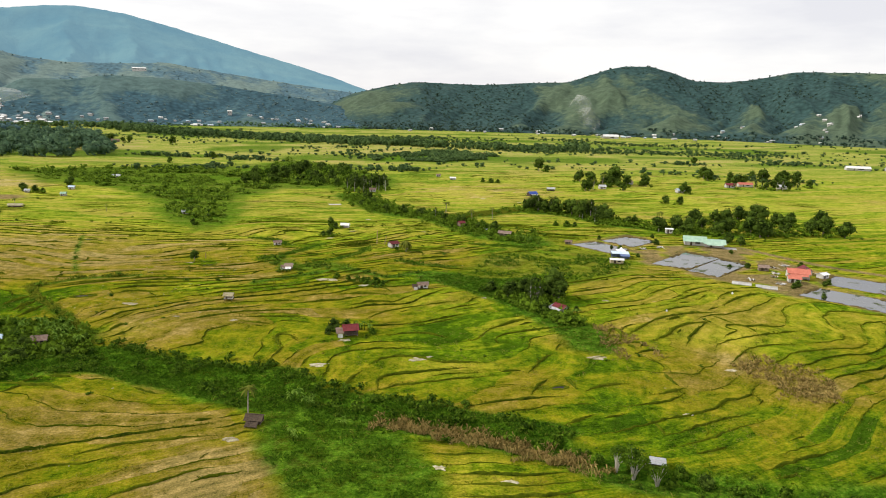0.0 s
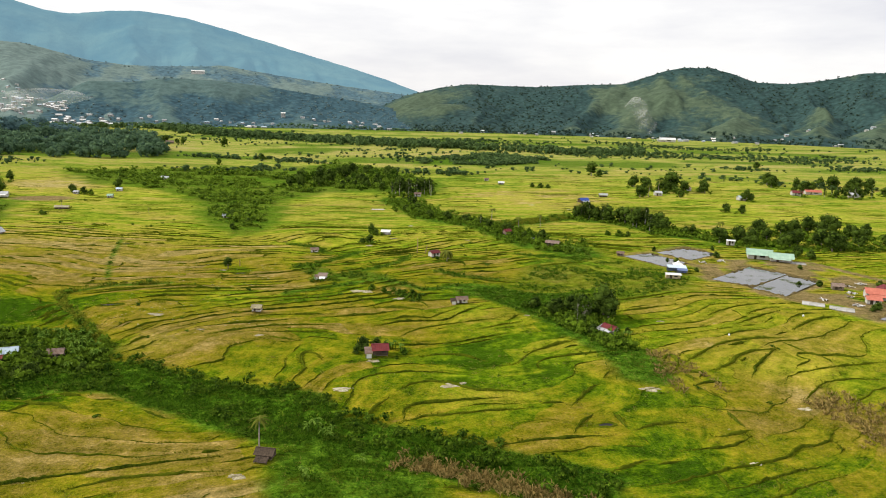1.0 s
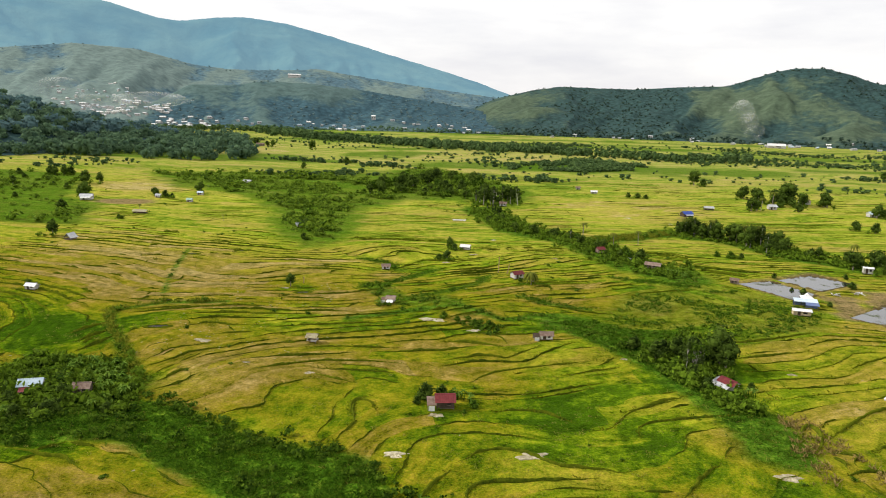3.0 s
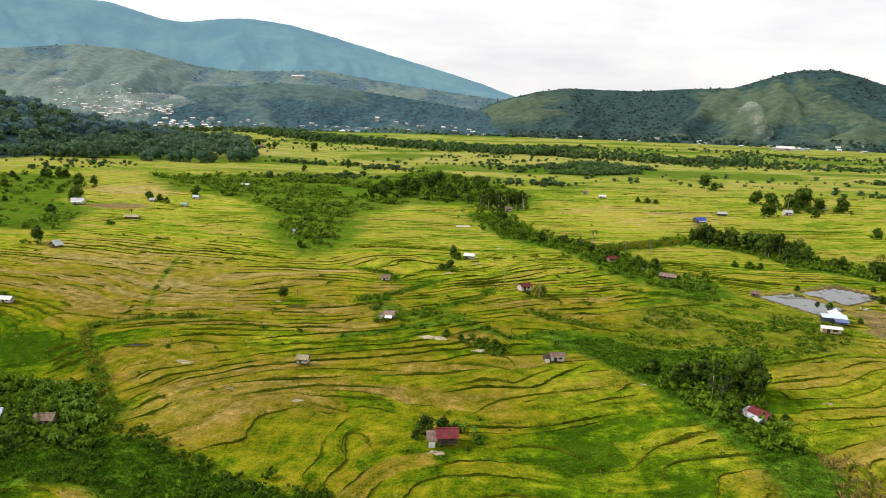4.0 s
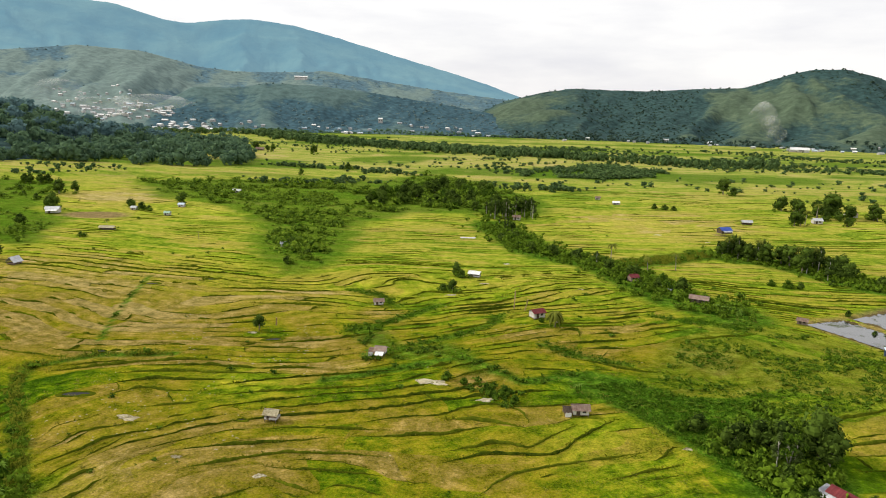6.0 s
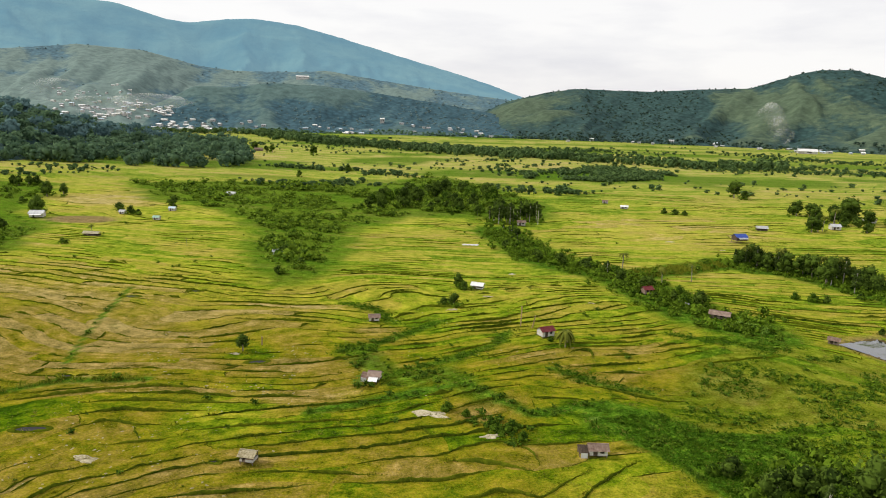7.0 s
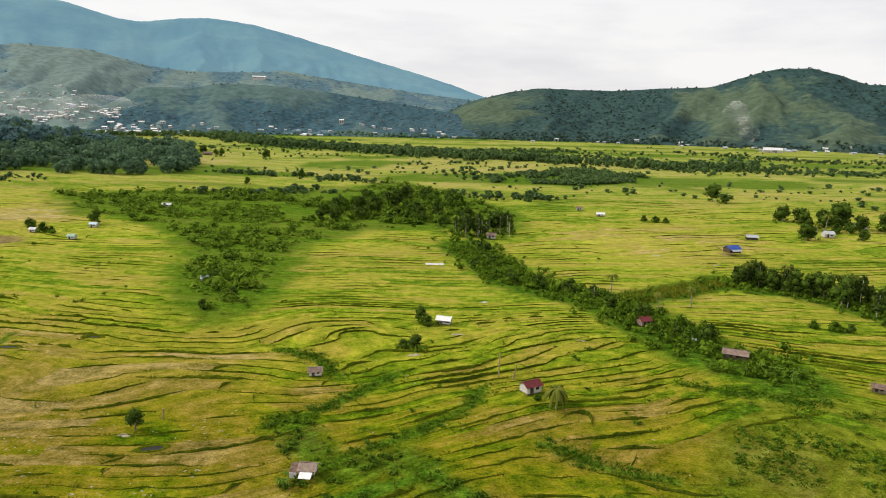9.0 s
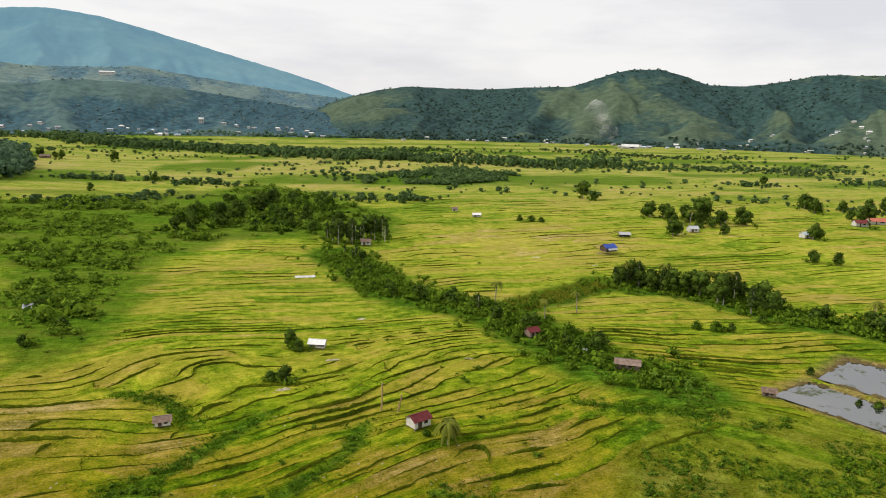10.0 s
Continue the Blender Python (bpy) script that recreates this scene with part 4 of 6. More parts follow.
# ---- trees and plants ----
def tree_meshes(kind, seed):
    """Trunk and crown of a tree 8 m high."""
    rng = random.Random(seed)
    pieces, blobs = [], []
    if kind == "broad":
        pieces.append(tube([(0, 0, -0.3), (0.1, 0, 1.5), (rng.uniform(-.3, .3), rng.uniform(-.3, .3), 3.4), (0, 0, 5.5)], [0.32, 0.25, 0.19, 0.08]))
        for k in range(5):
            a = k * 1.256 + rng.uniform(-.4, .4)
            r = rng.uniform(1.3, 2.3)
            z = rng.uniform(3.6, 6.2)
            pieces.append(tube([(0, 0, 2.2 + 0.2 * k), (r * .5 * math.cos(a), r * .5 * math.sin(a), z - 1.0), (r * math.cos(a), r * math.sin(a), z)], [0.15, 0.10, 0.04], 5))
            s = rng.uniform(1.2, 1.75)
            blobs.append(((r * math.cos(a), r * math.sin(a), z - rng.uniform(0, .8)), (s, s * rng.uniform(.85, 1.1), s * rng.uniform(.7, .95))))
        blobs.append(((rng.uniform(-.4, .4), rng.uniform(-.4, .4), 6.1), (1.9, 1.8, 1.75)))
        blobs.append(((rng.uniform(-.6, .6), rng.uniform(-.6, .6), 4.2), (2.0, 2.0, 1.6)))
        for k in range(3):
            a = rng.uniform(0, 6.28)
            blobs.append(((1.3 * math.cos(a), 1.3 * math.sin(a), rng.uniform(2.2, 3.0)), (1.5, 1.45, 1.1)))
        count, size, core = 340, 0.43, 0.74
    elif kind == "slender":
        pieces.append(tube([(0, 0, -0.3), (0.1, 0.05, 3), (-0.1, 0.1, 5.5), (0, 0, 7.4)], [0.17, 0.13, 0.09, 0.04]))
        for k in range(6):
            a = rng.uniform(0, 6.28)
            r, z = rng.uniform(0.3, 0.95), 2.9 + 0.8 * k
            pieces.append(tube([(0, 0.05, z - 0.8), (r * math.cos(a), r * math.sin(a), z)], [0.06, 0.025], 5))
            s = rng.uniform(0.6, 0.95) * (1.15 - 0.09 * k)
            blobs.append(((r * math.cos(a), r * math.sin(a), z), (s, s, s * 1.05)))
        blobs.append(((0, 0, 7.2), (0.55, 0.55, 0.85)))
        count, size, core = 330, 0.27, 0.7
    else:
        for k in range(4):
            a = k * 1.57 + rng.uniform(-.4, .4)
            pieces.append(tube([(0, 0, -0.2), (0.6 * math.cos(a), 0.6 * math.sin(a), 2.0), (1.6 * math.cos(a), 1.6 * math.sin(a), 4.4)], [0.22, 0.14, 0.05], 5))
            s = rng.uniform(1.7, 2.3)
            blobs.append(((1.8 * math.cos(a), 1.8 * math.sin(a), rng.uniform(2.6, 4.4)), (s, s, s * 0.9)))
        blobs.append(((0, 0, 5.6), (2.2, 2.2, 2.0)))
        blobs.append(((rng.uniform(-1, 1), rng.uniform(-1, 1), 2.2), (2.6, 2.5, 1.7)))
        count, size, core = 320, 0.50, 0.74
    tv, tf = join_geo(pieces)
    cores = [blob(c, tuple(core * q for q in r), rng) for c, r in blobs]
    cv, cf = join_geo(cores + [leaf_cloud(blobs, count, size, rng)])
    leaf = M_LEAF_PALE if kind == "slender" else M_BUSH if kind == "leafy" else M_LEAF
    return mesh_from("trunk", tv, tf, M_PALE_BARK if kind == "slender" else M_BARK, True), mesh_from("crown", cv, cf, leaf)


def palm_meshes(seed, fronds=17, droop=1.0, tall=6.2):
    rng = random.Random(seed)
    top = (0.08 * tall, 0.03 * tall, tall)
    tv, tf = tube([(0, 0, -0.3), (0.02 * tall, 0, 0.25 * tall), (0.045 * tall, 0.015 * tall, 0.65 * tall), top], [0.22, 0.15, 0.13, 0.11], 7)
    pieces = []
    for k in range(fronds):
        a = k * 2.399 + rng.uniform(-.2, .2)
        rise = rng.uniform(-0.2, 1.25)
        length = rng.uniform(1.9, 2.5)
        v, f = [], []
        for i in range(7):
            t = i / 6
            r = length * t * (1 - 0.18 * t)
            z = top[2] + rise * t - droop * 1.7 * t * t
            w = 0.21 * math.sin(math.pi * min(1, 0.12 + t * 0.85)) + 0.02
            c, s = math.cos(a), math.sin(a)
            for side in (-1, 0, 1):
                v.append((top[0] + r * c - side * w * s, top[1] + r * s + side * w * c, z - abs(side) * w * 0.55))
        for i in range(6):
            for q in (0, 1):
                f.append((i * 3 + q, i * 3 + q + 1, i * 3 + q + 4, i * 3 + q + 3))
        pieces.append((v, f))
    cv, cf = join_geo(pieces)
    return mesh_from("trunk", tv, tf, M_BARK, True), mesh_from("crown", cv, cf, M_PALM)


def banana_meshes(seed):
    rng = random.Random(seed)
    stems, leaves = [], []
    for _ in range(5):
        bx, by, h = rng.uniform(-1.1, 1.1), rng.uniform(-1.1, 1.1), rng.uniform(1.3, 2.5)
        stems.append(tube([(bx, by, -0.2), (bx, by, h * .6), (bx + .05, by, h)], [0.14, 0.11, 0.06], 6))
        for k in range(7):
            a, rise, length = k * 0.9 + rng.uniform(-.3, .3), rng.uniform(0.4, 1.6), rng.uniform(0.8, 1.35)
            v, f = [], []
            for i in range(6):
                t = i / 5
                r, z = length * t * 0.85, h + rise * t - 1.25 * t * t
                w = 0.18 * math.sin(math.pi * (0.1 + 0.85 * t))
                c, s = math.cos(a), math.sin(a)
                for side in (-1, 0, 1):
                    v.append((bx + r * c - side * w * s, by + r * s + side * w * c, z - (0 if side else 0.09)))
            for i in range(5):
                for q in (0, 1):
                    f.append((i * 3 + q, i * 3 + q + 1, i * 3 + q + 4, i * 3 + q + 3))
            leaves.append((v, f))
    sv, sf = join_geo(stems)
    lv, lf = join_geo(leaves)
    return mesh_from("trunk", sv, sf, M_BUSH, True), mesh_from("crown", lv, lf, M_BANANA)


def bare_shrub_meshes(seed):
    rng = random.Random(seed)
    pieces, blobs = [], []
    for k in range(11):
        a = k * 0.571 + rng.uniform(-.3, .3)
        r, z = rng.uniform(0.8, 2.4), rng.uniform(3.5, 6.5)
        pieces.append(tube([(0.15 * math.cos(a), 0.15 * math.sin(a), -0.2), (r * .35 * math.cos(a), r * .35 * math.sin(a), z * .5), (r * math.cos(a), r * math.sin(a), z)], [0.14, 0.09, 0.03], 5))
        blobs.append(((r * math.cos(a), r * math.sin(a), z), (0.9, 0.9, 0.7)))
    tv, tf = join_geo(pieces)
    cv, cf = leaf_cloud(blobs, 760, 0.24, rng)
    return mesh_from("trunk", tv, tf, M_PALE_BARK, True), mesh_from("crown", cv, cf, M_BUSH)


TREE_INFO = {
    "broad": ("broadleaf_tree", "dark green broadleaf tree with a dense rounded crown", "tree"),
    "slender": ("slender_tree", "slender tall tree with pale trunk and narrow crown", "tree"),
    "low": ("spreading_tree", "low spreading dark green tree branching near the ground", "tree"),
    "leafy": ("leafy_shrub", "bright green leafy shrub spreading over the field", "shrub"),
    "palm": ("coconut_palm", "coconut palm with drooping yellow-green fronds", "palm"),
    "squat": ("young_palm", "short bushy palm with drooping yellowed fronds", "palm"),
    "banana": ("banana_plant", "clump of bright green banana plants with arching leaves", "banana plant"),
    "bare": ("thin_shrub", "thin shrub with pale bare branches and sparse leaves", "shrub"),
}
protos = {}
PLANTED = []


def plant(kind, variant, x, y, height, turn, z=None):
    """Sets one tree of a kind, at its own height and turn."""
    z = float(ground_z(np.array([x]), np.array([y]))[0]) if z is None else z
    unit = {"palm": 7.0, "squat": 3.4, "banana": 3.2, "bare": 6.5}.get(kind, 8.0)
    PLANTED.append((x, y, height, kind))
    sunk = 0.22 * height if kind == "leafy" else 0.14 * height if kind == "low" and height < 5 else 0.05
    height *= 0.8 if kind == "banana" else 1.0
    s = height / unit
    m = Matrix.Translation((x, y, z - sunk)) @ Matrix.Rotation(turn, 4, "Z")
    key = (kind, variant)
    if key not in protos:
        if kind == "palm":
            trunk, crown = palm_meshes(500 + variant, 18 + 3 * variant, 0.8 + 0.35 * variant)
        elif kind == "squat":
            trunk, crown = palm_meshes(510 + variant, 32, 1.5, 2.9)
        elif kind == "banana":
            trunk, crown = banana_meshes(520 + variant)
        elif kind == "bare":
            trunk, crown = bare_shrub_meshes(540 + variant)
        else:
            trunk, crown = tree_meshes(kind, 560 + variant * 7 + len(kind))
        name, label, cat = TREE_INFO[kind]
        ob = new(name)
        part("trunk", trunk, ob)
        part("crown", crown, ob)
        tagged(ob, label, cat, "trees of the valley")
        ob.matrix_basis = m @ Matrix.Diagonal((s, s, s, 1))
        protos[key] = ob
        return ob
    first = protos[key]
    k = s / first.scale[0]
    return copy_thing(first, m @ Matrix.Diagonal((k, k, k, 1)))


rng = random.Random(7)

# single trees that stand out
SINGLE = [
    ("broad", 59, 203, 10.5), ("bare", 52.5, 199.5, 6.5), ("low", 61, 206, 8.0), ("low", 53.5, 205, 7.4), ("broad", 60, 201, 7.4), ("low", 50, 207, 6.4), ("slender", 50.5, 199.5, 7.0), ("slender", 53, 198.5, 6.4), ("low", 45, 206, 5.5), ("low", 41, 213, 4.6), ("low", 47, 208, 5.0),
    ("broad", -61, 257, 4.8), ("broad", -13, 328, 5.2), ("low", -11, 325, 3.6), ("broad", -13, 305, 4.6), ("low", -16, 306, 3.2), ("low", -9.0, 175.8, 4.4), ("low", -5.6, 177, 3.4), ("banana", -1.6, 176, 3.4), ("banana", 0.4, 174.6, 2.8), ("leafy", 1.2, 172.6, 2.4), ("leafy", -3.4, 176.6, 2.8), ("low", -10.4, 173.0, 2.2), ("leafy", -0.6, 169.6, 1.2),
    ("broad", -182, 319, 7.5), ("low", -191, 442, 5), ("broad", -180, 466, 8), ("low", -200, 447, 6), ("low", -186, 440, 4), ("broad", -178, 365, 2.8), ("broad", -233, 430, 10), ("low", -240, 436, 7), ("broad", -269, 489, 10), ("broad", -262, 494, 8),
    ("low", -77, 333, 4), ("low", -73, 347, 4.4), ("broad", -84, 362, 5), ("broad", 201, 517, 16), ("broad", 180, 537, 10), ("broad", 188, 532, 9), ("broad", 164, 477, 9), ("broad", 168, 479, 7), ("low", 194, 481, 6),
    ("broad", 223, 507, 9), ("broad", 233, 466, 9), ("low", 238, 468, 6), ("broad", 169, 620, 13), ("low", 174, 612, 7), ("low", 104, 522, 4.5), ("low", 98, 524, 4.5), ("low", 109, 520, 4), ("broad", 298, 553, 10),
    ("broad", 346, 549, 12), ("broad", 355, 560, 10), ("low", 372, 720, 9), ("low", -163, 648, 6), ("low", -136, 706, 7), ("low", 196, 416, 6), ("low", 203, 410, 6), ("leafy", 104, 332, 4.4), ("leafy", 99, 334, 3.6), ("low", 108, 331, 3.2),
    ("low", 122, 338, 3), ("broad", -270, 900, 10), ("broad", -300, 925, 11), ("broad", -310, 918, 9), ("low", -285, 922, 7), ("broad", -215, 880, 12), ("broad", 10, 405, 4), ("low", 3, 399, 4.5),
    ("leafy", 44, 104, 3.4), ("leafy", 50, 99, 3.0), ("low", 53, 96, 3.2), ("leafy", 38, 105, 2.6), ("bare", 42, 99.5, 5.6), ("bare", 40, 102, 4.6), ("bare", 45, 97, 4.4), ("leafy", 4, 224, 3.4), ("leafy", 0, 226, 2.6), ("leafy", -9, 231, 3.0), ("leafy", -5, 229, 2.2), ("leafy", 6, 221, 2.4), ("broad", -140, 242, 3.0), ("low", 62, 190, 2.2),
    ("palm", -24, 125, 7.0), ("squat", 18.0, 273.0, 5.0), ("squat", 19.0, 276.5, 4.0), ("leafy", 14.5, 277, 2.0), ("palm", 46, 358, 9), ("palm", 58, 345, 7), ("palm", 110, 377, 10), ("palm", 121, 368, 9.5), ("palm", 126, 364, 10), ("palm", 99, 384, 9),
    ("palm", 70, 352, 7), ("palm", -178, 386, 5), ("palm", -128, 371, 4), ("palm", 172, 483, 9), ("palm", 185, 500, 11), ("palm", 152, 330, 9), ("palm", 163, 322, 8),
    ("banana", -16, 134, 4.0), ("banana", -13, 131, 3.6), ("banana", -15, 116, 3.0), ("banana", -74, 170, 4.4), ("banana", -76, 174, 4.2), ("banana", -82, 180, 4.4), ("banana", -86, 177, 4.0), ("banana", -84, 172, 3.4),
    ("banana", -72, 166, 4.0), ("banana", -79, 178, 4.0), ("banana", -94, 160, 4.2), ("banana", -98, 158, 4.4), ("banana", 72, 296, 3.4), ("banana", 76, 294, 3.4), ("banana", 60.5, 186, 3.0), ("banana", -29, 240, 3.4),
    ("banana", 20, 229, 2.6), ("banana", -6, 121, 2.4), ("banana", 70, 299, 3.0), ("banana", 74, 291, 3.0), ("banana", -88, 158, 3.6), ("banana", -77, 180, 4.2), ("banana", -84, 183, 4.0), ("banana", -72, 173, 4.2), ("banana", -70, 169, 4.0), ("banana", -80, 174, 3.8), ("banana", -101, 160, 4.0), ("banana", -87, 181, 3.8), ("banana", -74, 164, 3.4), ("banana", -82, 164, 3.2), ("banana", -93, 168, 3.4), ("low", -92, 172, 4.0), ("low", -80, 163, 3.2), ("low", -70, 163, 3.0),
]
for k, (kind, x, y, h) in enumerate(SINGLE):
    plant(kind, k % 2 if kind in ("palm", "banana", "bare") else k % 3, x, y, h, rng.uniform(0, 6.28))


def along(pts, t):
    """Place at the fraction t of a line's length."""
    segs = [math.dist(a, b) for a, b in zip(pts[:-1], pts[1:])]
    d = t * sum(segs)
    for (a, b), s in zip(zip(pts[:-1], pts[1:]), segs):
        if d <= s:
            return a[0] + (b[0] - a[0]) * d / s, a[1] + (b[1] - a[1]) * d / s
        d -= s
    return pts[-1]


def tree_row(pts, count, wide, low, high, kinds):
    for _ in range(count):
        x, y = along(pts, rng.random())
        plant(rng.choice(kinds), rng.randrange(3), x + rng.gauss(0, wide), y + rng.gauss(0, wide), rng.uniform(low, high), rng.uniform(0, 6.28))


def tree_patch(pts, count, low, high, kinds):
    xs, ys = [p[0] for p in pts], [p[1] for p in pts]
    while count:
        x, y = rng.uniform(min(xs), max(xs)), rng.uniform(min(ys), max(ys))
        if inside(pts, np.array([x]), np.array([y]))[0]:
            plant(rng.choice(kinds), rng.randrange(3), x, y, rng.uniform(low, high), rng.uniform(0, 6.28))
            count -= 1


tree_row(POND_TREES[:5], 34, 3.0, 6, 10.5, ["broad", "broad", "low", "slender"])
tree_row(POND_TREES[4:], 16, 4.0, 5, 9, ["broad", "low"])
tree_row(HEDGE[:9], 42, 4.5, 2.6, 5.8, ["low", "leafy", "leafy", "broad", "slender"])
tree_row(BIG_TREE_BAND[2:6], 10, 2.6, 2.2, 4.4, ["low", "leafy"])
tree_patch([(-9, 462), (4, 458), (20, 464), (22, 476), (-4, 474)], 20, 8, 12.5, ["slender", "slender", "broad"])
count = 74
while count:
    x, y = rng.uniform(-100, 30), rng.uniform(465, 640)
    q = float(region(WOOD, np.array([x]), np.array([y]), 26.0)[0]) * (0.35 + 1.1 * float(fbm(np.array([x / 30]), np.array([y / 22]), 181, 3)[0]))
    if q > 0.42:
        plant(rng.choice(["broad", "leafy", "leafy", "low"]), rng.randrange(3), x, y, 2.2 + 7.0 * max(0.0, q - 0.42) / 0.6 + rng.uniform(0, 2.5), rng.uniform(0, 6.28))
        count -= 1
tree_patch([(165, 325), (185, 300), (235, 300), (255, 335), (220, 352), (180, 350)], 24, 7, 11, ["broad", "low"])
tree_patch([(180, 500), (215, 498), (235, 515), (205, 545), (178, 545)], 16, 6, 10, ["broad", "low"])
tree_patch([(275, 500), (340, 480), (370, 510), (300, 540)], 18, 6, 10, ["broad", "low", "slender"])
tree_patch([(-400, 380), (-215, 380), (-250, 430), (-300, 540), (-430, 540)], 30, 3, 8, ["low"])
tree_patch(WEST_BRUSH, 26, 1.8, 4.0, ["low", "leafy", "leafy"])
tree_patch(WEST_YARD, 12, 2.6, 4.4, ["low", "leafy"])
tree_row([(-104, 157), (-90, 158), (-78, 160)], 7, 1.6, 3.0, 4.6, ["low"])
tree_patch([(290, 550), (380, 540), (400, 575), (310, 590)], 12, 8, 12, ["broad", "low"])


# ---- growth past counting ----
def bush_base(seed, leaves, size, flat=1.0):
    r = random.Random(seed)
    blobs = [((0, 0, 0.55 * flat), (0.75, 0.75, 0.6 * flat)), ((0.45, 0.2, 0.4 * flat), (0.5, 0.5, 0.45 * flat)), ((-0.4, 0.3, 0.42 * flat), (0.5, 0.45, 0.5 * flat)), ((0.0, -0.45, 0.36 * flat), (0.5, 0.5, 0.4 * flat))]
    return join_geo([blob(blobs[0][0], tuple(0.6 * q for q in blobs[0][1]), r, 3, 5), leaf_cloud(blobs, leaves, size, r, 0.5)])


def far_tree_base(seed, lumps=5, leaves=30, size=0.10):
    """Uneven crown of several lumps that reaches down to the ground, 1 m high."""
    r = random.Random(seed)
    blobs = [((0, 0, 0.30), (0.34, 0.32, 0.34))]
    for k in range(lumps - 1):
        a, d, z = k * 6.28 / max(1, lumps - 1) + r.uniform(-0.5, 0.5), r.uniform(0.12, 0.34), r.uniform(0.20, 0.72)
        s = r.uniform(0.17, 0.27)
        blobs.append(((d * math.cos(a), d * math.sin(a), z), (s * 1.2, s * 1.1, s * r.uniform(0.9, 1.2))))
    return join_geo([blob(c, tuple(0.70 * v for v in q), r, 3, 5) for c, q in blobs] + [leaf_cloud(blobs, leaves, size, r, 0.4)])


def reed_base(seed, blades=26):
    r = random.Random(seed)
    v, f = [], []
    for _ in range(blades):
        x, y, a, h = r.gauss(0, .35), r.gauss(0, .35), r.uniform(0, 6.28), r.uniform(.6, 1.25)
        c, s, lean = math.cos(a), math.sin(a), r.uniform(.10, .85)
        n = len(v)
        v += [(x - .03 * s, y + .03 * c, -.05), (x + .03 * s, y - .03 * c, -.05), (x + lean * .5 * c + .035 * s, y + lean * .5 * s - .035 * c, h * .7), (x + lean * c, y + lean * s, h * (0.95 - lean * .3))]
        f += [(n, n + 1, n + 2), (n, n + 2, n + 3)]
    return v, f


nrng = np.random.default_rng(12)


def spots_line(pts, count, wide):
    out = np.array([along(pts, t) for t in nrng.random(count)])
    return out + nrng.normal(0, wide, out.shape)


def spots_patch(pts, count, clump=0.0, scale=14.0):
    p = np.array(pts)
    got = []
    while sum(len(g) for g in got) < count:
        q = nrng.uniform(p.min(0), p.max(0), (count * 3, 2))
        keep = inside(pts, q[:, 0], q[:, 1])
        if clump:
            keep &= fbm(q[:, 0] / scale, q[:, 1] / scale, 55, 3) > clump
        got.append(q[keep])
    return np.concatenate(got)[:count]


def growth(name, base, spots, low, high, tall, mat, label, cat, ground_of=ground_z, power=1.9):
    n = len(spots)
    size = low + (high - low) * nrng.random(n) ** power
    z = ground_of(spots[:, 0], spots[:, 1])
    places = np.column_stack([spots, z - 0.05, size, nrng.uniform(tall[0], tall[1], n), nrng.uniform(0, 6.28, n)])
    tagged(new(name, scatter_mesh(name, *base, places, mat)), label, cat, kind="stuff")


BUSH_A, BUSH_B, TUFT = bush_base(31, 36, 0.26), bush_base(33, 26, 0.27, 0.7), bush_base(35, 26, 0.30, 0.75)
growth("stream_bushes", BUSH_A, np.concatenate([spots_line(STREAM[6:], 170, 2.2), spots_line(STREAM_BAND[:11], 330, 1.6), spots_patch(STREAM_BAND, 260, 0.50, 8)]), 0.3, 1.5, (0.8, 1.2), M_BUSH, "dense green bushes along the sunken stream", "bushes")
growth("stream_grass", reed_base(11, 7), np.concatenate([spots_line(STREAM, 900, 3.4), spots_patch(STREAM_BAND, 5200), spots_patch(TREE_BAND, 2000), np.concatenate([spots_line(d, 240, 1.5) for d in DRAINS]), spots_patch(LUSH_FRONT, 1700, 0.40, 6), spots_patch(LUSH_EAST, 1500, 0.42, 9), spots_line(BIG_TREE_BAND, 900, 4.0)]), 0.35, 1.2, (0.5, 0.9), M_BLADE, "tall lush grass tufts by the stream", "grass")
growth("dry_reeds", reed_base(3), spots_line([(1, 122), (8, 119), (19, 114), (28, 108), (35, 103)], 260, 1.7), 0.8, 1.7, (0.8, 1.2), M_REED, "dry tan reeds standing along the stream", "reeds")
growth("dry_stalks", reed_base(5, 12), np.concatenate([spots_patch([(82, 126), (98, 122), (106, 140), (98, 152), (86, 146)], 420, 0.42, 6), spots_patch([(58, 150), (72, 150), (70, 176), (62, 178)], 160, 0.45, 6)]), 0.5, 1.3, (0.6, 1.0), M_REED, "tan dry stalks left standing in a paddy", "stalks")
growth("hedge_bushes", BUSH_A, np.concatenate([spots_line(HEDGE, 680, 6.0), spots_patch(TREE_BAND[3:11], 200), spots_line(POND_TREES, 400, 5.0), spots_line(LINK, 40, 3.5), spots_line(WEST_DITCH, 12, 0.8), spots_patch(WEST_YARD, 130), spots_patch(WEST_BRUSH, 240), spots_patch([(165, 325), (185, 300), (235, 300), (255, 335), (220, 352), (180, 350)], 260)]), 0.7, 2.4, (0.8, 1.3), M_HEDGE, "thick green bushes under the rows of trees", "bushes")
growth("tall_grass", reed_base(17, 10), np.concatenate([spots_line(LINK, 900, 3.0), spots_line(WEST_DITCH, 200, 0.7)]), 0.5, 1.7, (0.8, 1.2), M_OLIVE, "tall olive grass standing between hedge and trees", "grass")
growth("east_scrub", BUSH_B, np.concatenate([spots_patch(LUSH_EAST, 520, 0.45, 9), spots_patch(TREE_BAND[:5] + TREE_BAND[10:], 170), np.concatenate([spots_line(d, 16, 1.6) for d in DRAINS])]), 0.25, 1.2, (0.7, 1.1), M_BUSH, "low green scrub between the paddies and ponds", "scrub")


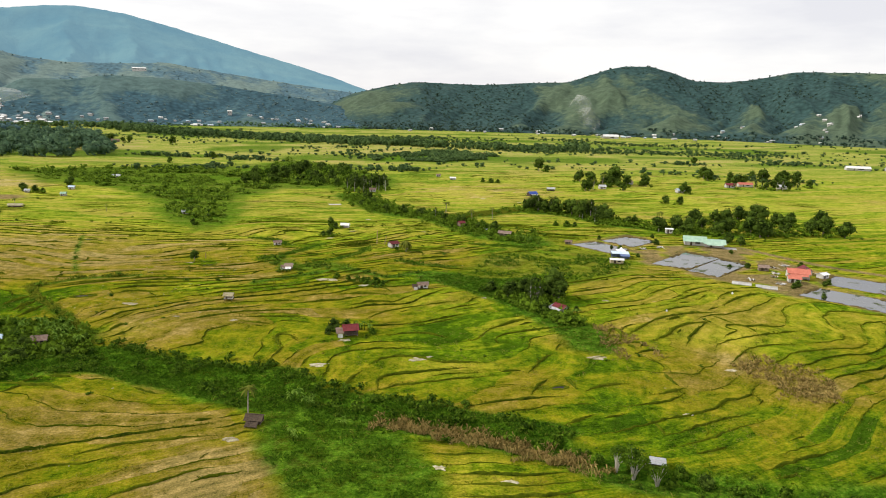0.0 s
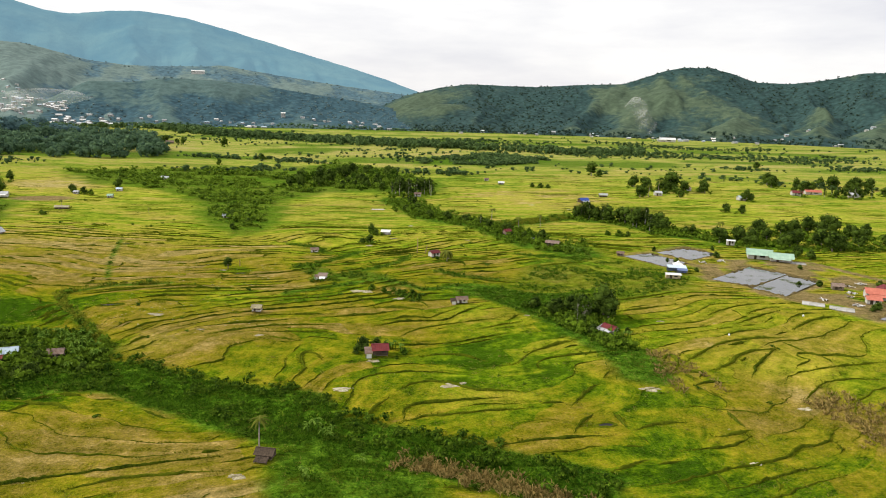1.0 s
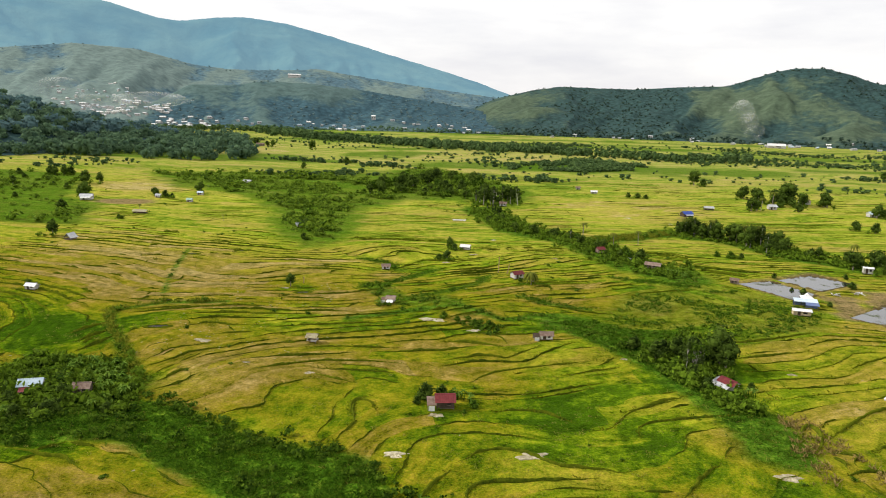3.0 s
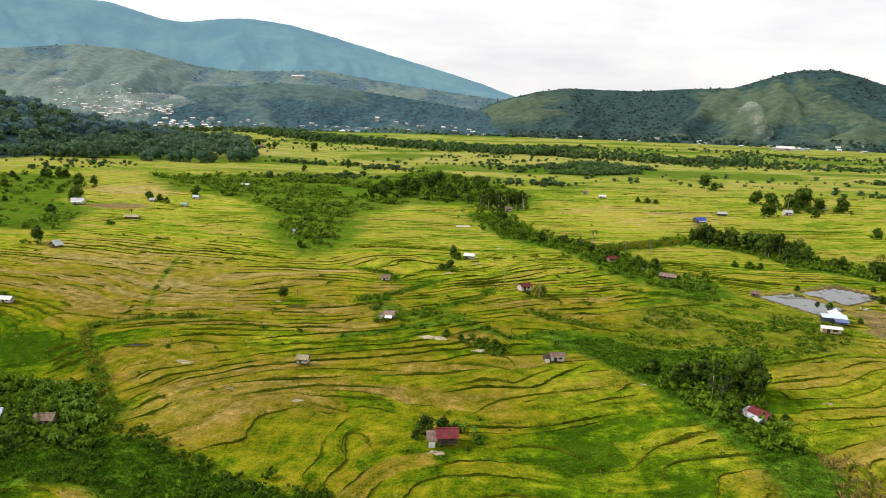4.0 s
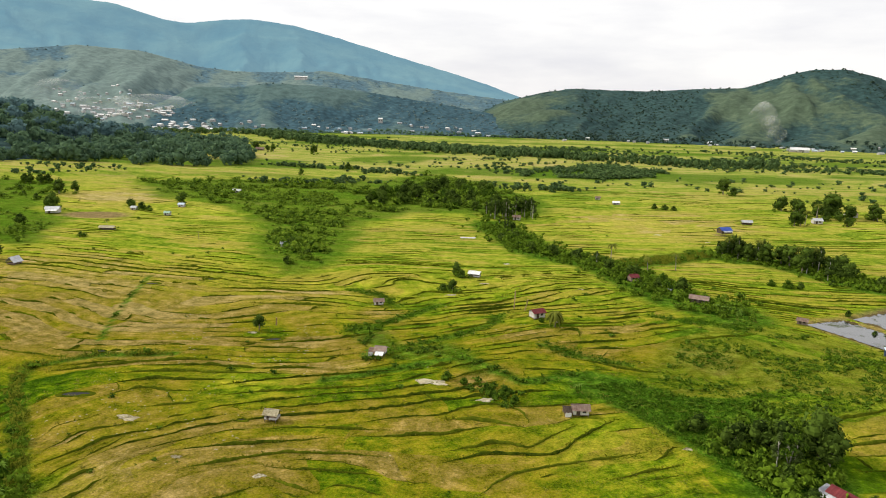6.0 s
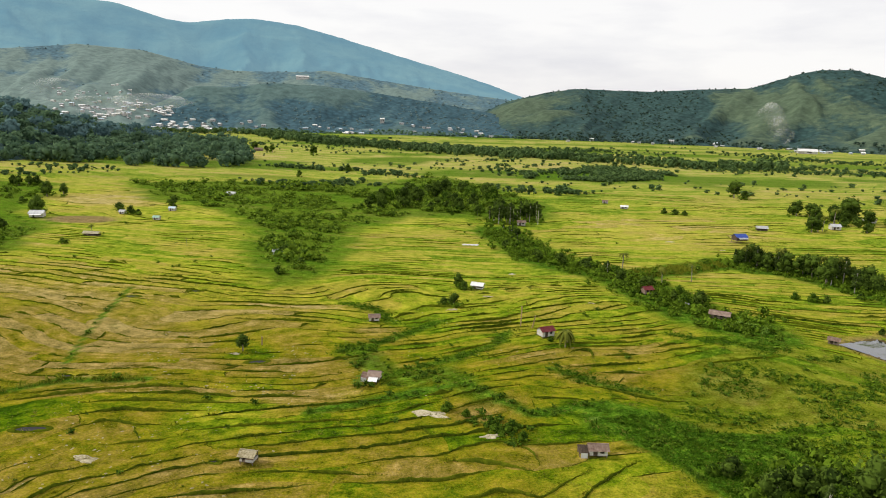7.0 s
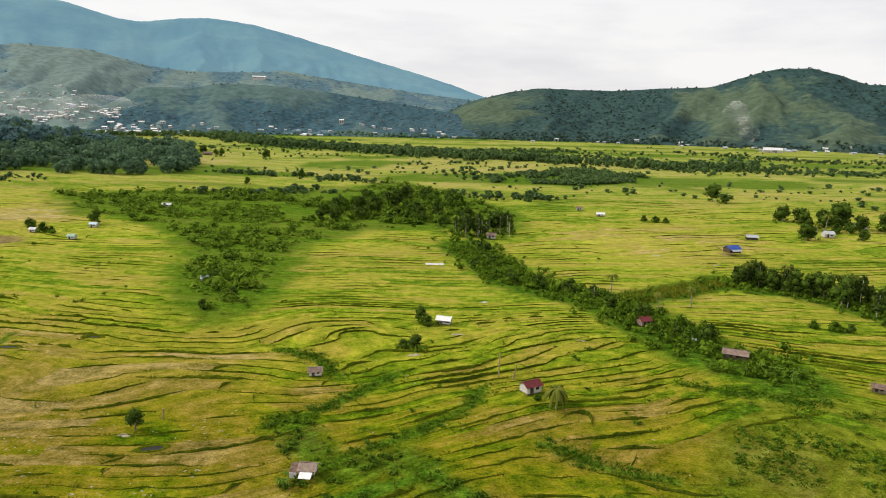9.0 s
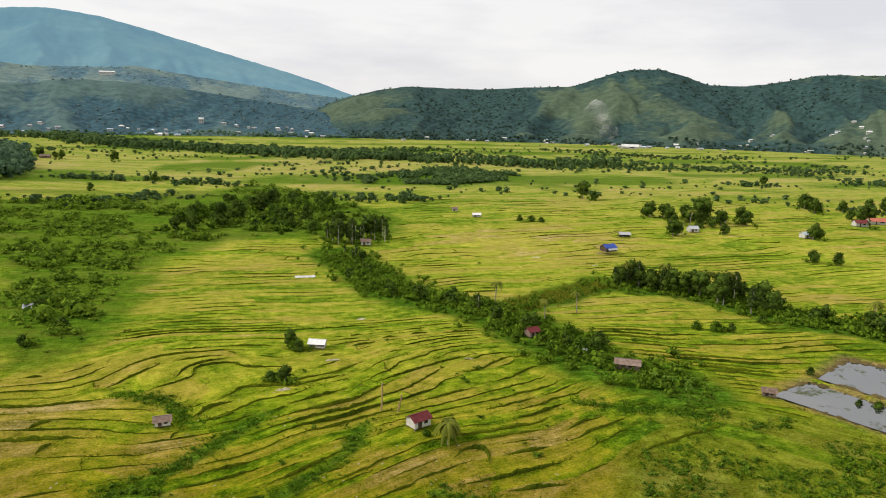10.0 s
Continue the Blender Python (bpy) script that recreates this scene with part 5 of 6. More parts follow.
def thicket_spots(pts, count, wide, deep, seed, edge):
    """Places in uneven bands that run across the valley."""
    p = np.array(pts)
    got = []
    while sum(len(g) for g in got) < count:
        q = nrng.uniform(p.min(0), p.max(0), (count * 4, 2))
        got.append(q[inside(pts, q[:, 0], q[:, 1]) & (fbm(q[:, 0] / wide, q[:, 1] / deep, seed, 4) > edge)])
    return np.concatenate(got)[:count]


growth("valley_scrub", TUFT, np.concatenate([thicket_spots(SCRUB, 2300, 30, 12, 55, 0.465), thicket_spots(WEST_LUSH, 400, 30, 12, 57, 0.43)]), 0.6, 2.6, (0.40, 0.85), M_SCRUB, "rough green scrub over abandoned fields", "scrub")
growth("valley_thicket", BUSH_A, np.concatenate([thicket_spots(SCRUB, 430, 30, 12, 55, 0.53), spots_patch(WOOD, 260), thicket_spots(WEST_LUSH, 170, 34, 15, 57, 0.55)]), 1.5, 4.6, (0.6, 1.0), M_SCRUB, "tall merged bushes of an overgrown thicket", "thicket", ground_z, 1.5)
skirt = np.array([(x, y, h) for x, y, h, kind in PLANTED if y > 280 and kind in ("broad", "low", "slender") for _ in range(3)])
growth("undergrowth", BUSH_A, skirt[:, :2] + nrng.normal(0, 1, (len(skirt), 2)) * skirt[:, 2:] * 0.30, 0.8, 2.4, (0.7, 1.1), M_HEDGE, "bushes growing round the feet of the trees", "undergrowth", ground_z, 1.2)
growth("field_shrubs", BUSH_B, np.concatenate([spots_patch([(-180, 130), (120, 110), (110, 420), (-180, 420)], 170, 0.55, 30), spots_line(DITCH, 60, 1.2), spots_line(WEEDS, 70, 3.0), spots_line([(-5, 229), (6, 221)], 90, 2.0), spots_line([(-30, 240), (-24, 242)], 16, 1.5), spots_line(FOOTPATH, 9, 0.4)]), 0.3, 1.3, (0.7, 1.2), M_BUSH, "scattered small green shrubs in the paddies", "shrubs")
growth("mid_scrub", BUSH_A, spots_patch(MID_SCRUB, 800, 0.38, 40), 2, 5.5, (0.6, 1.0), M_FAR_LEAF, "green scrub in the middle of the valley", "scrub")
FAR_TREE, FAR_TREE_B = far_tree_base(41, 4, 96, 0.10), far_tree_base(47, 2, 30, 0.13)
HILL_TREE = far_tree_base(43, 1, 7, 0.16)
VALLEY_ROWS = [
    ([(-457, 1400), (-329, 1210), (-253, 1148), (-173, 1072), (-99, 1030), (-26, 1070), (64, 1100), (152, 1150)], 900, 22), ([(-225, 728), (-191, 723), (-159, 710), (-129, 721)], 60, 3),
    ([(-200, 604), (-152, 588), (-119, 613), (-87, 609)], 70, 9), ([(230, 858), (285, 915), (303, 868), (365, 877), (437, 873)], 190, 14), ([(446, 888), (492, 853), (569, 863)], 130, 14),
    ([(347, 733), (355, 703), (389, 714)], 26, 6), ([(301, 580), (314, 570), (347, 551)], 40, 6), ([(344, 1182), (399, 1097), (458, 1044), (567, 1087)], 240, 22), ([(148, 1052), (180, 1028), (202, 968), (226, 930)], 110, 16),
    ([(-20, 824), (19, 735), (61, 778), (89, 742)], 110, 14), ([(-3, 618), (18, 605), (44, 606), (70, 622)], 50, 6), ([(-123, 693), (-99, 695), (-73, 679)], 40, 8), ([(454, 719), (517, 748)], 40, 10),
]
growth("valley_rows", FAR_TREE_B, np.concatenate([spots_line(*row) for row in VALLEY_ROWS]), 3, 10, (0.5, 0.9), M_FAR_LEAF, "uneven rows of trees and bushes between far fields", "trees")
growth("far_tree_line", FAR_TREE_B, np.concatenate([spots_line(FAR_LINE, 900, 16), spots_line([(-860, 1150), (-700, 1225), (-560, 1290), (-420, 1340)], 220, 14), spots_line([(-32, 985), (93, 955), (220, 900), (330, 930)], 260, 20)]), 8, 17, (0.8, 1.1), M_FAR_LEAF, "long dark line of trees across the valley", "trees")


def knoll_z(x, y):
    return np.maximum(knoll(x, y) * 0.95 - 3.0, 0)


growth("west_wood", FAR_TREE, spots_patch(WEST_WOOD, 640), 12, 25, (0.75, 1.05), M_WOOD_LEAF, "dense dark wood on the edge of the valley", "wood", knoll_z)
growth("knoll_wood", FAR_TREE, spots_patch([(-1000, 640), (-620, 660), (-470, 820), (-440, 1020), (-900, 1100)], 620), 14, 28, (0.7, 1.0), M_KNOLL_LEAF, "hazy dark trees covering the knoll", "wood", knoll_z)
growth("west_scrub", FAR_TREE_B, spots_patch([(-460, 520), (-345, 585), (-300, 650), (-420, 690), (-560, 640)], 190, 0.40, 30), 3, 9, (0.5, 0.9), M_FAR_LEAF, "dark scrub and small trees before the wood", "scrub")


def valley_spots(count):
    got = []
    while sum(len(g) for g in got) < count:
        a, r = nrng.uniform(-0.62, 0.85, count * 4), np.sqrt(nrng.uniform(560 ** 2, 1430 ** 2, count * 4))
        x, y = r * np.sin(a), 80 + r * np.cos(a)
        keep = (fbm(x / 170, y / 55, 83, 4) > 0.60) & ~inside(SCRUB, x, y) & ((y > 640) | (x > 240))
        seeds = np.column_stack([x, y])[keep]
        for k in range(7):
            got.append(seeds + nrng.normal(0, 1, seeds.shape) * (22, 3.5))
    return np.concatenate(got)[nrng.permutation(sum(len(g) for g in got))][:count]


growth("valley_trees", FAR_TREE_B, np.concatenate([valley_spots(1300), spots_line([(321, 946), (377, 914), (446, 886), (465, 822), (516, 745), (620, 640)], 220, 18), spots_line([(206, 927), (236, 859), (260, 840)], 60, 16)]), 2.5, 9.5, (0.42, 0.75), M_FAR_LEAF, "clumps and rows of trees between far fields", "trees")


def hill_spots(data, count, gain, low_u):
    X, Y, Z, u, clear = data
    j = nrng.integers(0, X.shape[0], count * 6)
    i = nrng.integers(0, X.shape[1], count * 6)
    x, y, z, t = X[j, i], Y[j, i], Z[j, i], u[j, i]
    ok = (t > low_u) & (t <= 1.0) & (clear[j, i] + 0.25 * (fbm(x / 60, y / 60, 95, 3) - 0.5) - gain * (t > 0.97) < 0.48)
    return np.column_stack([x, y, z])[ok][:count]


def hill_growth(name, data, count, low, high, label, leaf=None, foot=False):
    s = hill_spots(data, count, 0.30, 0.02)
    if foot:
        X, Y, Z, u, _ = data
        j, i = np.nonzero((u > 0.0) & (u < 0.13))
        k = nrng.integers(0, len(j), count)
        s = np.column_stack([X[j[k], i[k]], Y[j[k], i[k]] - 12, Z[j[k], i[k]]])
    n = len(s)
    s[:, :2] += nrng.normal(0, 3, (n, 2))
    places = np.column_stack([s[:, 0], s[:, 1], s[:, 2] - 1.2, low + (high - low) * nrng.random(n) ** 1.5, nrng.uniform(.7, 1.0, n), nrng.uniform(0, 6.28, n)])
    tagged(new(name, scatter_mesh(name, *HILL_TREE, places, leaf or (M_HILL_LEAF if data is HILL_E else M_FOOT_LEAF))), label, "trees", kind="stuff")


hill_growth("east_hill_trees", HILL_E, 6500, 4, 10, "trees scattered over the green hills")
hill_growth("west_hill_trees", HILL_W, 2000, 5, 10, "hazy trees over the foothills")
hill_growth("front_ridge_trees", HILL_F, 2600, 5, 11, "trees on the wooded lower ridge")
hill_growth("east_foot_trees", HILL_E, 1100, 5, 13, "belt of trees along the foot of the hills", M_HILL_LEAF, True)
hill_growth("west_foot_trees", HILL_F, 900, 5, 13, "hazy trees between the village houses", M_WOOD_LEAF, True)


# ---- huts and houses ----
def roof_sheet(x0, x1, y0, z0, y1, z1, mat, most=24):
    """Ribbed metal sheet from the eave (y0, z0) to the ridge (y1, z1), with thickness."""
    cols = min(most, max(4, int((x1 - x0) / 0.22)))
    v, f = [], []
    for k in range(cols + 1):
        x = x0 + (x1 - x0) * k / cols
        up = 0.035 if k % 2 else 0.0
        v += [(x, y0, z0 + up), (x, y1, z1 + up), (x, y0, z0 + up - 0.03), (x, y1, z1 + up - 0.03)]
    for k in range(cols):
        a, b = k * 4, k * 4 + 4
        f += [(a, b, b + 1, a + 1), (a + 2, a + 3, b + 3, b + 2), (a, a + 2, b + 2, b), (a + 1, b + 1, b + 3, a + 3)]
    f += [(0, 1, 3, 2), (cols * 4, cols * 4 + 2, cols * 4 + 3, cols * 4 + 1)]
    return mesh_from("roof_panel", v, f, mat)


def gable_mesh(w, d, h, rise, side, mat):
    x = side * w / 2
    t = -0.06 * side
    v = [(x, -d / 2, h), (x, d / 2, h), (x, 0, h + rise), (x + t, -d / 2, h), (x + t, d / 2, h), (x + t, 0, h + rise)]
    return mesh_from("gable", v, [(0, 1, 2), (3, 5, 4), (0, 2, 5, 3), (2, 1, 4, 5), (1, 0, 3, 4)], mat)


def hut(name, x, y, turn, w, d, wall, stilt, roof, walls, label, category="hut", rise=None, second=None, open_sides=False, porch=None, eave=0.35, group="", size=0.80, lean=None):
    """A small house: posts, floor, walls with a door and windows, two ribbed roof panels and a ridge cap."""
    z = float(ground_z(np.array([x]), np.array([y]))[0])
    ob = new(name)
    ob.matrix_basis = pose(x, y, z - 0.03, 0, 0, turn)
    tagged(ob, label, category, group)
    w, d, wall, stilt, rise = w * size, d * size, wall * size * 0.85, stilt * size, (d * 0.28 if rise is None else rise) * size
    top = stilt + wall
    step = 2 if w < 6 else 3
    for i in range(step):
        for sy in (-1, 1):
            px = -w / 2 + 0.08 + (w - 0.16) * i / (step - 1)
            part("post", box_mesh("post", [(px - .06, sy * (d / 2 - .08) - .06, -0.3, px + .06, sy * (d / 2 - .08) + .06, top)], M_WOOD), ob)
    part("floor_deck", box_mesh("floor_deck", [(-w / 2, -d / 2, stilt - .02, w / 2, d / 2, stilt + 0.08)], M_WOOD), ob)
    low = stilt + 0.08
    high = top if not open_sides else stilt + wall * 0.42
    t = 0.06
    dw = min(0.9, w * 0.25)
    dx = -w * 0.18
    head = min(low + 2.0, top - 0.12)
    if open_sides:
        part("front_wall", box_mesh("front_wall", [(-w / 2, -d / 2, low, dx - dw / 2, -d / 2 + t, high), (dx + dw / 2, -d / 2, low, w / 2, -d / 2 + t, high)], walls), ob)
    else:
        wx0, wx1 = dx + dw / 2 + w * 0.14, dx + dw / 2 + w * 0.38
        sill, lintel = low + (top - low) * 0.42, low + (top - low) * 0.78
        for piece in [(-w / 2, -d / 2, low, dx - dw / 2, -d / 2 + t, top), (dx - dw / 2, -d / 2, head, dx + dw / 2, -d / 2 + t, top), (dx + dw / 2, -d / 2, low, wx0, -d / 2 + t, top),
                                                   (wx0, -d / 2, low, wx1, -d / 2 + t, sill), (wx0, -d / 2, lintel, wx1, -d / 2 + t, top), (wx1, -d / 2, low, w / 2, -d / 2 + t, top)]:
            part("front_wall", box_mesh("front_wall", [piece], walls), ob)
        part("door", box_mesh("door", [(dx - dw / 2 + .02, -d / 2 + .015, low, dx + dw / 2 - .02, -d / 2 + .045, head)], M_DARK_WOOD), ob)
        frame_ob = part("window", box_mesh("window", [(wx0, -d / 2 - .02, sill - .05, wx1, -d / 2 + .05, sill), (wx0, -d / 2 - .02, lintel, wx1, -d / 2 + .05, lintel + .05)], M_WOOD), ob)
        # Near-black panel fills the opening; the dim inside is put into its colour.
        part("shutter", box_mesh("shutter", [(wx0, -d / 2 + .02, sill, wx1, -d / 2 + .04, lintel)], M_DARK), frame_ob)
    part("back_wall", box_mesh("back_wall", [(-w / 2, d / 2 - t, low, w / 2, d / 2, high)], walls), ob)
    for sx in (-1, 1):
        x0, x1 = sorted((sx * w / 2, sx * (w / 2 - t)))
        part("side_wall", box_mesh("side_wall", [(x0, -d / 2 + t, low, x1, d / 2 - t, high)], walls), ob)
        if not open_sides:
            part("gable", gable_mesh(w, d, top, rise, sx, walls), ob)
    e = eave
    drop = rise * e / (d / 2)
    part("roof_panel", roof_sheet(-w / 2 - e, w / 2 + e, -d / 2 - e, top - drop + .05, 0, top + rise + .05, roof), ob)
    part("roof_panel", roof_sheet(-w / 2 - e, w / 2 + e, d / 2 + e, top - drop + .05, 0, top + rise + .05, second or roof), ob)
    part("ridge_cap", box_mesh("ridge_cap", [(-w / 2 - e, -.12, top + rise + .06, w / 2 + e, .12, top + rise + .10)], roof), ob)
    if lean is not None:
        x0 = -w / 2 - 1.9
        part("lean_to_roof", roof_sheet(x0, -w / 2 + 0.02, -d / 2, top - 0.85, d / 2, top - 0.20, lean), ob, "patched sheet lean-to roof")
        for sy in (-1, 1):
            part("lean_to_post", box_mesh("lean_to_post", [(x0 + .1, sy * (d / 2 - .15) - .05, -0.3, x0 + .2, sy * (d / 2 - .15) + .05, top - (0.82 if sy < 0 else 0.24))], M_WOOD), ob)
        part("loose_panel", box_mesh("loose_panel", [(x0 + .3, -d / 2 - .35, 0.0, x0 + 1.5, -d / 2 - .30, 1.0)], M_TARP), ob, "white loose panel")
    if porch is not None:
        px = w * 0.42
        part("porch_roof", roof_sheet(-px, px, -d / 2 - 1.6, top - 0.75, -d / 2, top - 0.15, porch), ob)
        for sx in (-1, 1):
            part("porch_post", box_mesh("porch_post", [(sx * (px - .1) - .05, -d / 2 - 1.5, -0.2, sx * (px - .1) + .05, -d / 2 - 1.4, top - 0.75)], M_WOOD), ob)
    return ob


FIELD = "field huts"
hut("field_house", -4.6, 172, 8, 4.4, 3.8, 2.2, 0.5, M_RED, M_DARK_WOOD, "dark wooden field house with a deep red roof", rise=1.2, group=FIELD, lean=M_RUST)
hut("field_hut", 19, 217, 4, 3.9, 2.8, 1.7, 0.5, M_RUST, M_WHITE, "small white-walled hut with rusty roof", group=FIELD, lean=M_DARK_WOOD)
hut("farm_house", 57, 189.5, -58, 4.8, 3.0, 2.2, 0.3, M_RED, M_WHITE, "narrow white house with a dark red roof", "house", porch=M_TIN, lean=M_TIN, group=FIELD)
hut("open_hut", -40.5, 206, -6, 3.0, 2.6, 1.7, 0.6, M_STONE, M_WHITE, "open wooden field shelter under pale thatch", open_sides=True, group=FIELD)
hut("stilt_hut", -26, 244, -4, 3.6, 3.4, 1.6, 0.9, M_RUST, M_WHITE, "stilt hut with patchy rust and white roof", open_sides=True, second=M_TARP, porch=M_TARP, group=FIELD, lean=M_RUST, size=0.68)
hut("field_hut", -34, 286, 12, 3.4, 2.6, 1.6, 0.5, M_RUST, M_WHITE, "small white hut under a rusty roof", group=FIELD)
hut("red_roof_house", 13.5, 281, 30, 4.6, 3.6, 2.4, 0.5, M_RED, M_WHITE, "white-walled house with a bright red tin roof", "house", rise=0.9, group=FIELD)
hut("field_hut", -6.5, 327, -14, 4.8, 3.2, 1.8, 0.4, M_TARP, M_WHITE, "pale hut with a white tin roof beside trees", open_sides=True, group=FIELD)
hut("hedge_house", 50, 331, 20, 3.8, 3.4, 2.2, 0.6, M_RED, M_RUST, "weathered red house half hidden in the hedge", "house", group=FIELD)
hut("long_shed", 66.5, 306.5, -24, 7.0, 3.6, 2.0, 0.3, M_RUST, M_WOOD, "long low shed with grey and rusty sheets", "shed", second=M_TIN, group=FIELD)
hut("lean_shed", 59, 318, -24, 3.6, 2.4, 1.7, 0.2, M_TIN, M_WOOD, "small grey shed hidden in hedge bushes", "shed", group=FIELD)
hut("scrub_hut", -87.5, 364, 10, 4.2, 3.0, 1.8, 0.4, M_TIN, M_WHITE, "small white hut at the edge of scrub", group=FIELD)
hut("tree_house_hut", 11, 456, 0, 5.0, 3.6, 2.4, 0.8, M_RUST, M_WHITE, "stilted pale house beneath tall slender trees", "house", group=FIELD)
hut("white_hut", 76.5, 537, -6, 6.6, 4.0, 2.2, 0.6, M_TARP, M_WHITE, "white hut with a pale tin roof", group=FIELD, size=0.66)
hut("small_hut", 68, 560, -6, 4.0, 3.0, 2.0, 0.3, M_RUST, M_WHITE, "small pale hut in the open fields", group=FIELD)
hut("blue_roof_house", 114, 437, 18, 7.0, 5.4, 2.6, 1.6, M_BLUE, M_DARK_WOOD, "dark stilt house with a bright blue roof", "house", rise=1.5, porch=M_TIN, group=FIELD)
hut("open_barn", 138, 476, -4, 6.6, 4.0, 1.9, 0.3, M_TIN, M_DARK_WOOD, "open barn under pale tin sheets", "barn", open_sides=True, group=FIELD)
hut("white_house", -227, 420, 16, 8.0, 5.0, 3.0, 0.6, M_TIN, M_WHITE, "white house on a levelled earth plot", "house", porch=M_TARP, group=FIELD)
hut("long_barn", -177, 384, 2, 8.4, 3.0, 1.5, 0.3, M_STONE, M_DARK_WOOD, "long low open barn with tan roof", "barn", open_sides=True, group=FIELD)
hut("steep_hut", -171, 314, 78, 4.4, 4.2, 1.4, 0.3, M_TIN, M_RUST, "hut with a steep pale gable facing the fields", rise=2.0, open_sides=True, group=FIELD)
hut("field_hut", -137.5, 240, -6, 4.2, 2.6, 1.7, 0.4, M_TIN, M_WHITE, "white hut beside a dark shrub", group=FIELD)
hut("stream_house", -89, 168.5, 18, 5.2, 3.6, 2.4, 0.4, M_PALE_BLUE, M_WHITE, "house with pale blue roof among banana plants", "house", porch=M_RED, group=FIELD)
hut("banana_hut", -78.5, 169, 12, 3.8, 3.0, 2.0, 0.4, M_RUST, M_WOOD, "rusty red hut among banana plants", group=FIELD)
hut("old_hut", -22.5, 123.5, -12, 4.4, 3.2, 1.6, 0.3, M_DARK_WOOD, M_DARK_WOOD, "collapsing dark hut with grey patched roof", rise=0.9, second=M_WHITE, porch=M_DARK_WOOD, group=FIELD, size=0.64)
hut("tin_shelter", 47, 101.5, -24, 3.0, 2.8, 1.7, 0.3, M_TIN, M_DARK_WOOD, "small shelter with a bluish tin roof", rise=0.25, group=FIELD, size=0.7)
hut("kiosk", 149, 312, -14, 4.4, 3.4, 3.4, 0.8, M_TARP, M_WHITE, "tall narrow white hut near the ponds", rise=0.4, group="pond buildings", size=0.72)
hut("pond_house", 98.5, 251, -12, 7.4, 4.0, 2.6, 0.5, M_TARP, M_CREAM, "long cream house beside the fish ponds", "house", rise=0.5, group="pond buildings", size=0.66)

shelter = new("pond_shelter")
shelter.matrix_basis = pose(105.5, 264, 0, 0, 0, -12)
tagged(shelter, "shelter with a white pointed tent and blue roofs", "shelter", "pond buildings")
part("tent_roof", mesh_from("tent_roof", [(-1.9, -1.9, 2.3), (1.9, -1.9, 2.3), (1.9, 1.9, 2.3), (-1.9, 1.9, 2.3), (-.7, -.7, 2.9), (.7, -.7, 2.9), (.7, .7, 2.9), (-.7, .7, 2.9), (0, 0, 3.9)],
     [(0, 1, 5, 4), (1, 2, 6, 5), (2, 3, 7, 6), (3, 0, 4, 7), (4, 5, 8), (5, 6, 8), (6, 7, 8), (7, 4, 8), (0, 3, 2, 1)], M_TARP), shelter, "white pointed tent")
for sx in (-1.8, 1.8):
    for sy in (-1.8, 1.8):
        part("post", box_mesh("post", [(sx - .06, sy - .06, -.3, sx + .06, sy + .06, 2.35)], M_WOOD), shelter)
part("blue_roof", roof_sheet(-4.4, 2.6, -4.4, 1.8, -1.6, 2.35, M_PALE_BLUE), shelter, "faded blue tin roof")
part("low_roof", roof_sheet(-1.2, 2.6, -6.4, 1.3, -4.3, 1.75, M_DULL_BLUE), shelter, "dull blue tin roof")
part("side_wall", box_mesh("side_wall", [(-4.2, -1.75, 0, 2.4, -1.68, 2.2), (-1.1, -4.3, 0, 2.5, -4.24, 1.6)], M_DULL_BLUE), shelter, "blue boards")
for px, py, ph in ((-4.2, -4.2, 1.8), (2.4, -4.2, 1.8), (-1.0, -6.2, 1.3), (2.4, -6.2, 1.3)):
    part("post", box_mesh("post", [(px - .06, py - .06, -.3, px + .06, py + .06, ph)], M_WOOD), shelter)
hut("hall", 149, 286.5, -22, 12, 8.0, 3.6, 0.3, M_GREEN_ROOF, M_WHITE, "large hall with a pale green tin roof", "hall", rise=2.2, eave=0.8, group="pond buildings", size=0.72)
hut("hall_wing", 155.6, 281.4, -22, 11, 7.0, 3.2, 0.3, M_GREEN_ROOF, M_WHITE, "lower white wing beside the hall, pale green roof", "hall", rise=1.8, eave=0.8, porch=M_GREEN_ROOF, group="pond buildings", size=0.72)
hut("orange_house", 158, 226, -24, 9, 6.0, 3.0, 0.4, M_ORANGE, M_WHITE, "house with a bright orange tin roof", "house", rise=1.6, porch=M_ORANGE, group="pond buildings")
hut("orange_annex", 165, 232, 66, 6.5, 5.0, 2.6, 0.3, M_RED, M_WHITE, "annex with red roof beside the orange house", "house", rise=1.4, group="pond buildings")
hut("small_shed", 91, 288, -30, 3.2, 2.4, 1.6, 0.3, M_RUST, M_WOOD, "small rusty shed on the pond bank", "shed", group="pond buildings")
hut("green_hut", -170, 428, 0, 3.6, 3.0, 2.0, 0.3, M_GREEN_ROOF, M_WHITE, "small pale green hut in the fields", group=FIELD)
hut("small_hut", -195, 441, 0, 3.4, 3.0, 2.0, 0.3, M_TIN, M_WHITE, "small white hut beside round bushes", group=FIELD)
hut("small_hut", -176, 457, 0, 4.0, 3.0, 2.2, 0.3, M_PALE_BLUE, M_WHITE, "small pale blue hut beside trees", group=FIELD)
hut("small_hut", -171, 526, 0, 7.0, 3.6, 2.0, 0.3, M_TIN, M_WHITE, "low pale shed within the scrub", "shed", group=FIELD)
hut("red_annex", 152.5, 220, -24, 5.0, 4.0, 2.4, 0.3, M_ORANGE, M_WHITE, "low annex with orange roof beside the pond", "house", rise=1.0, group="pond buildings")
hut("white_shed", 168, 226, 20, 4.2, 3.4, 2.2, 0.3, M_TARP, M_WHITE, "small white shed behind the orange house", "shed", rise=0.6, group="pond buildings")
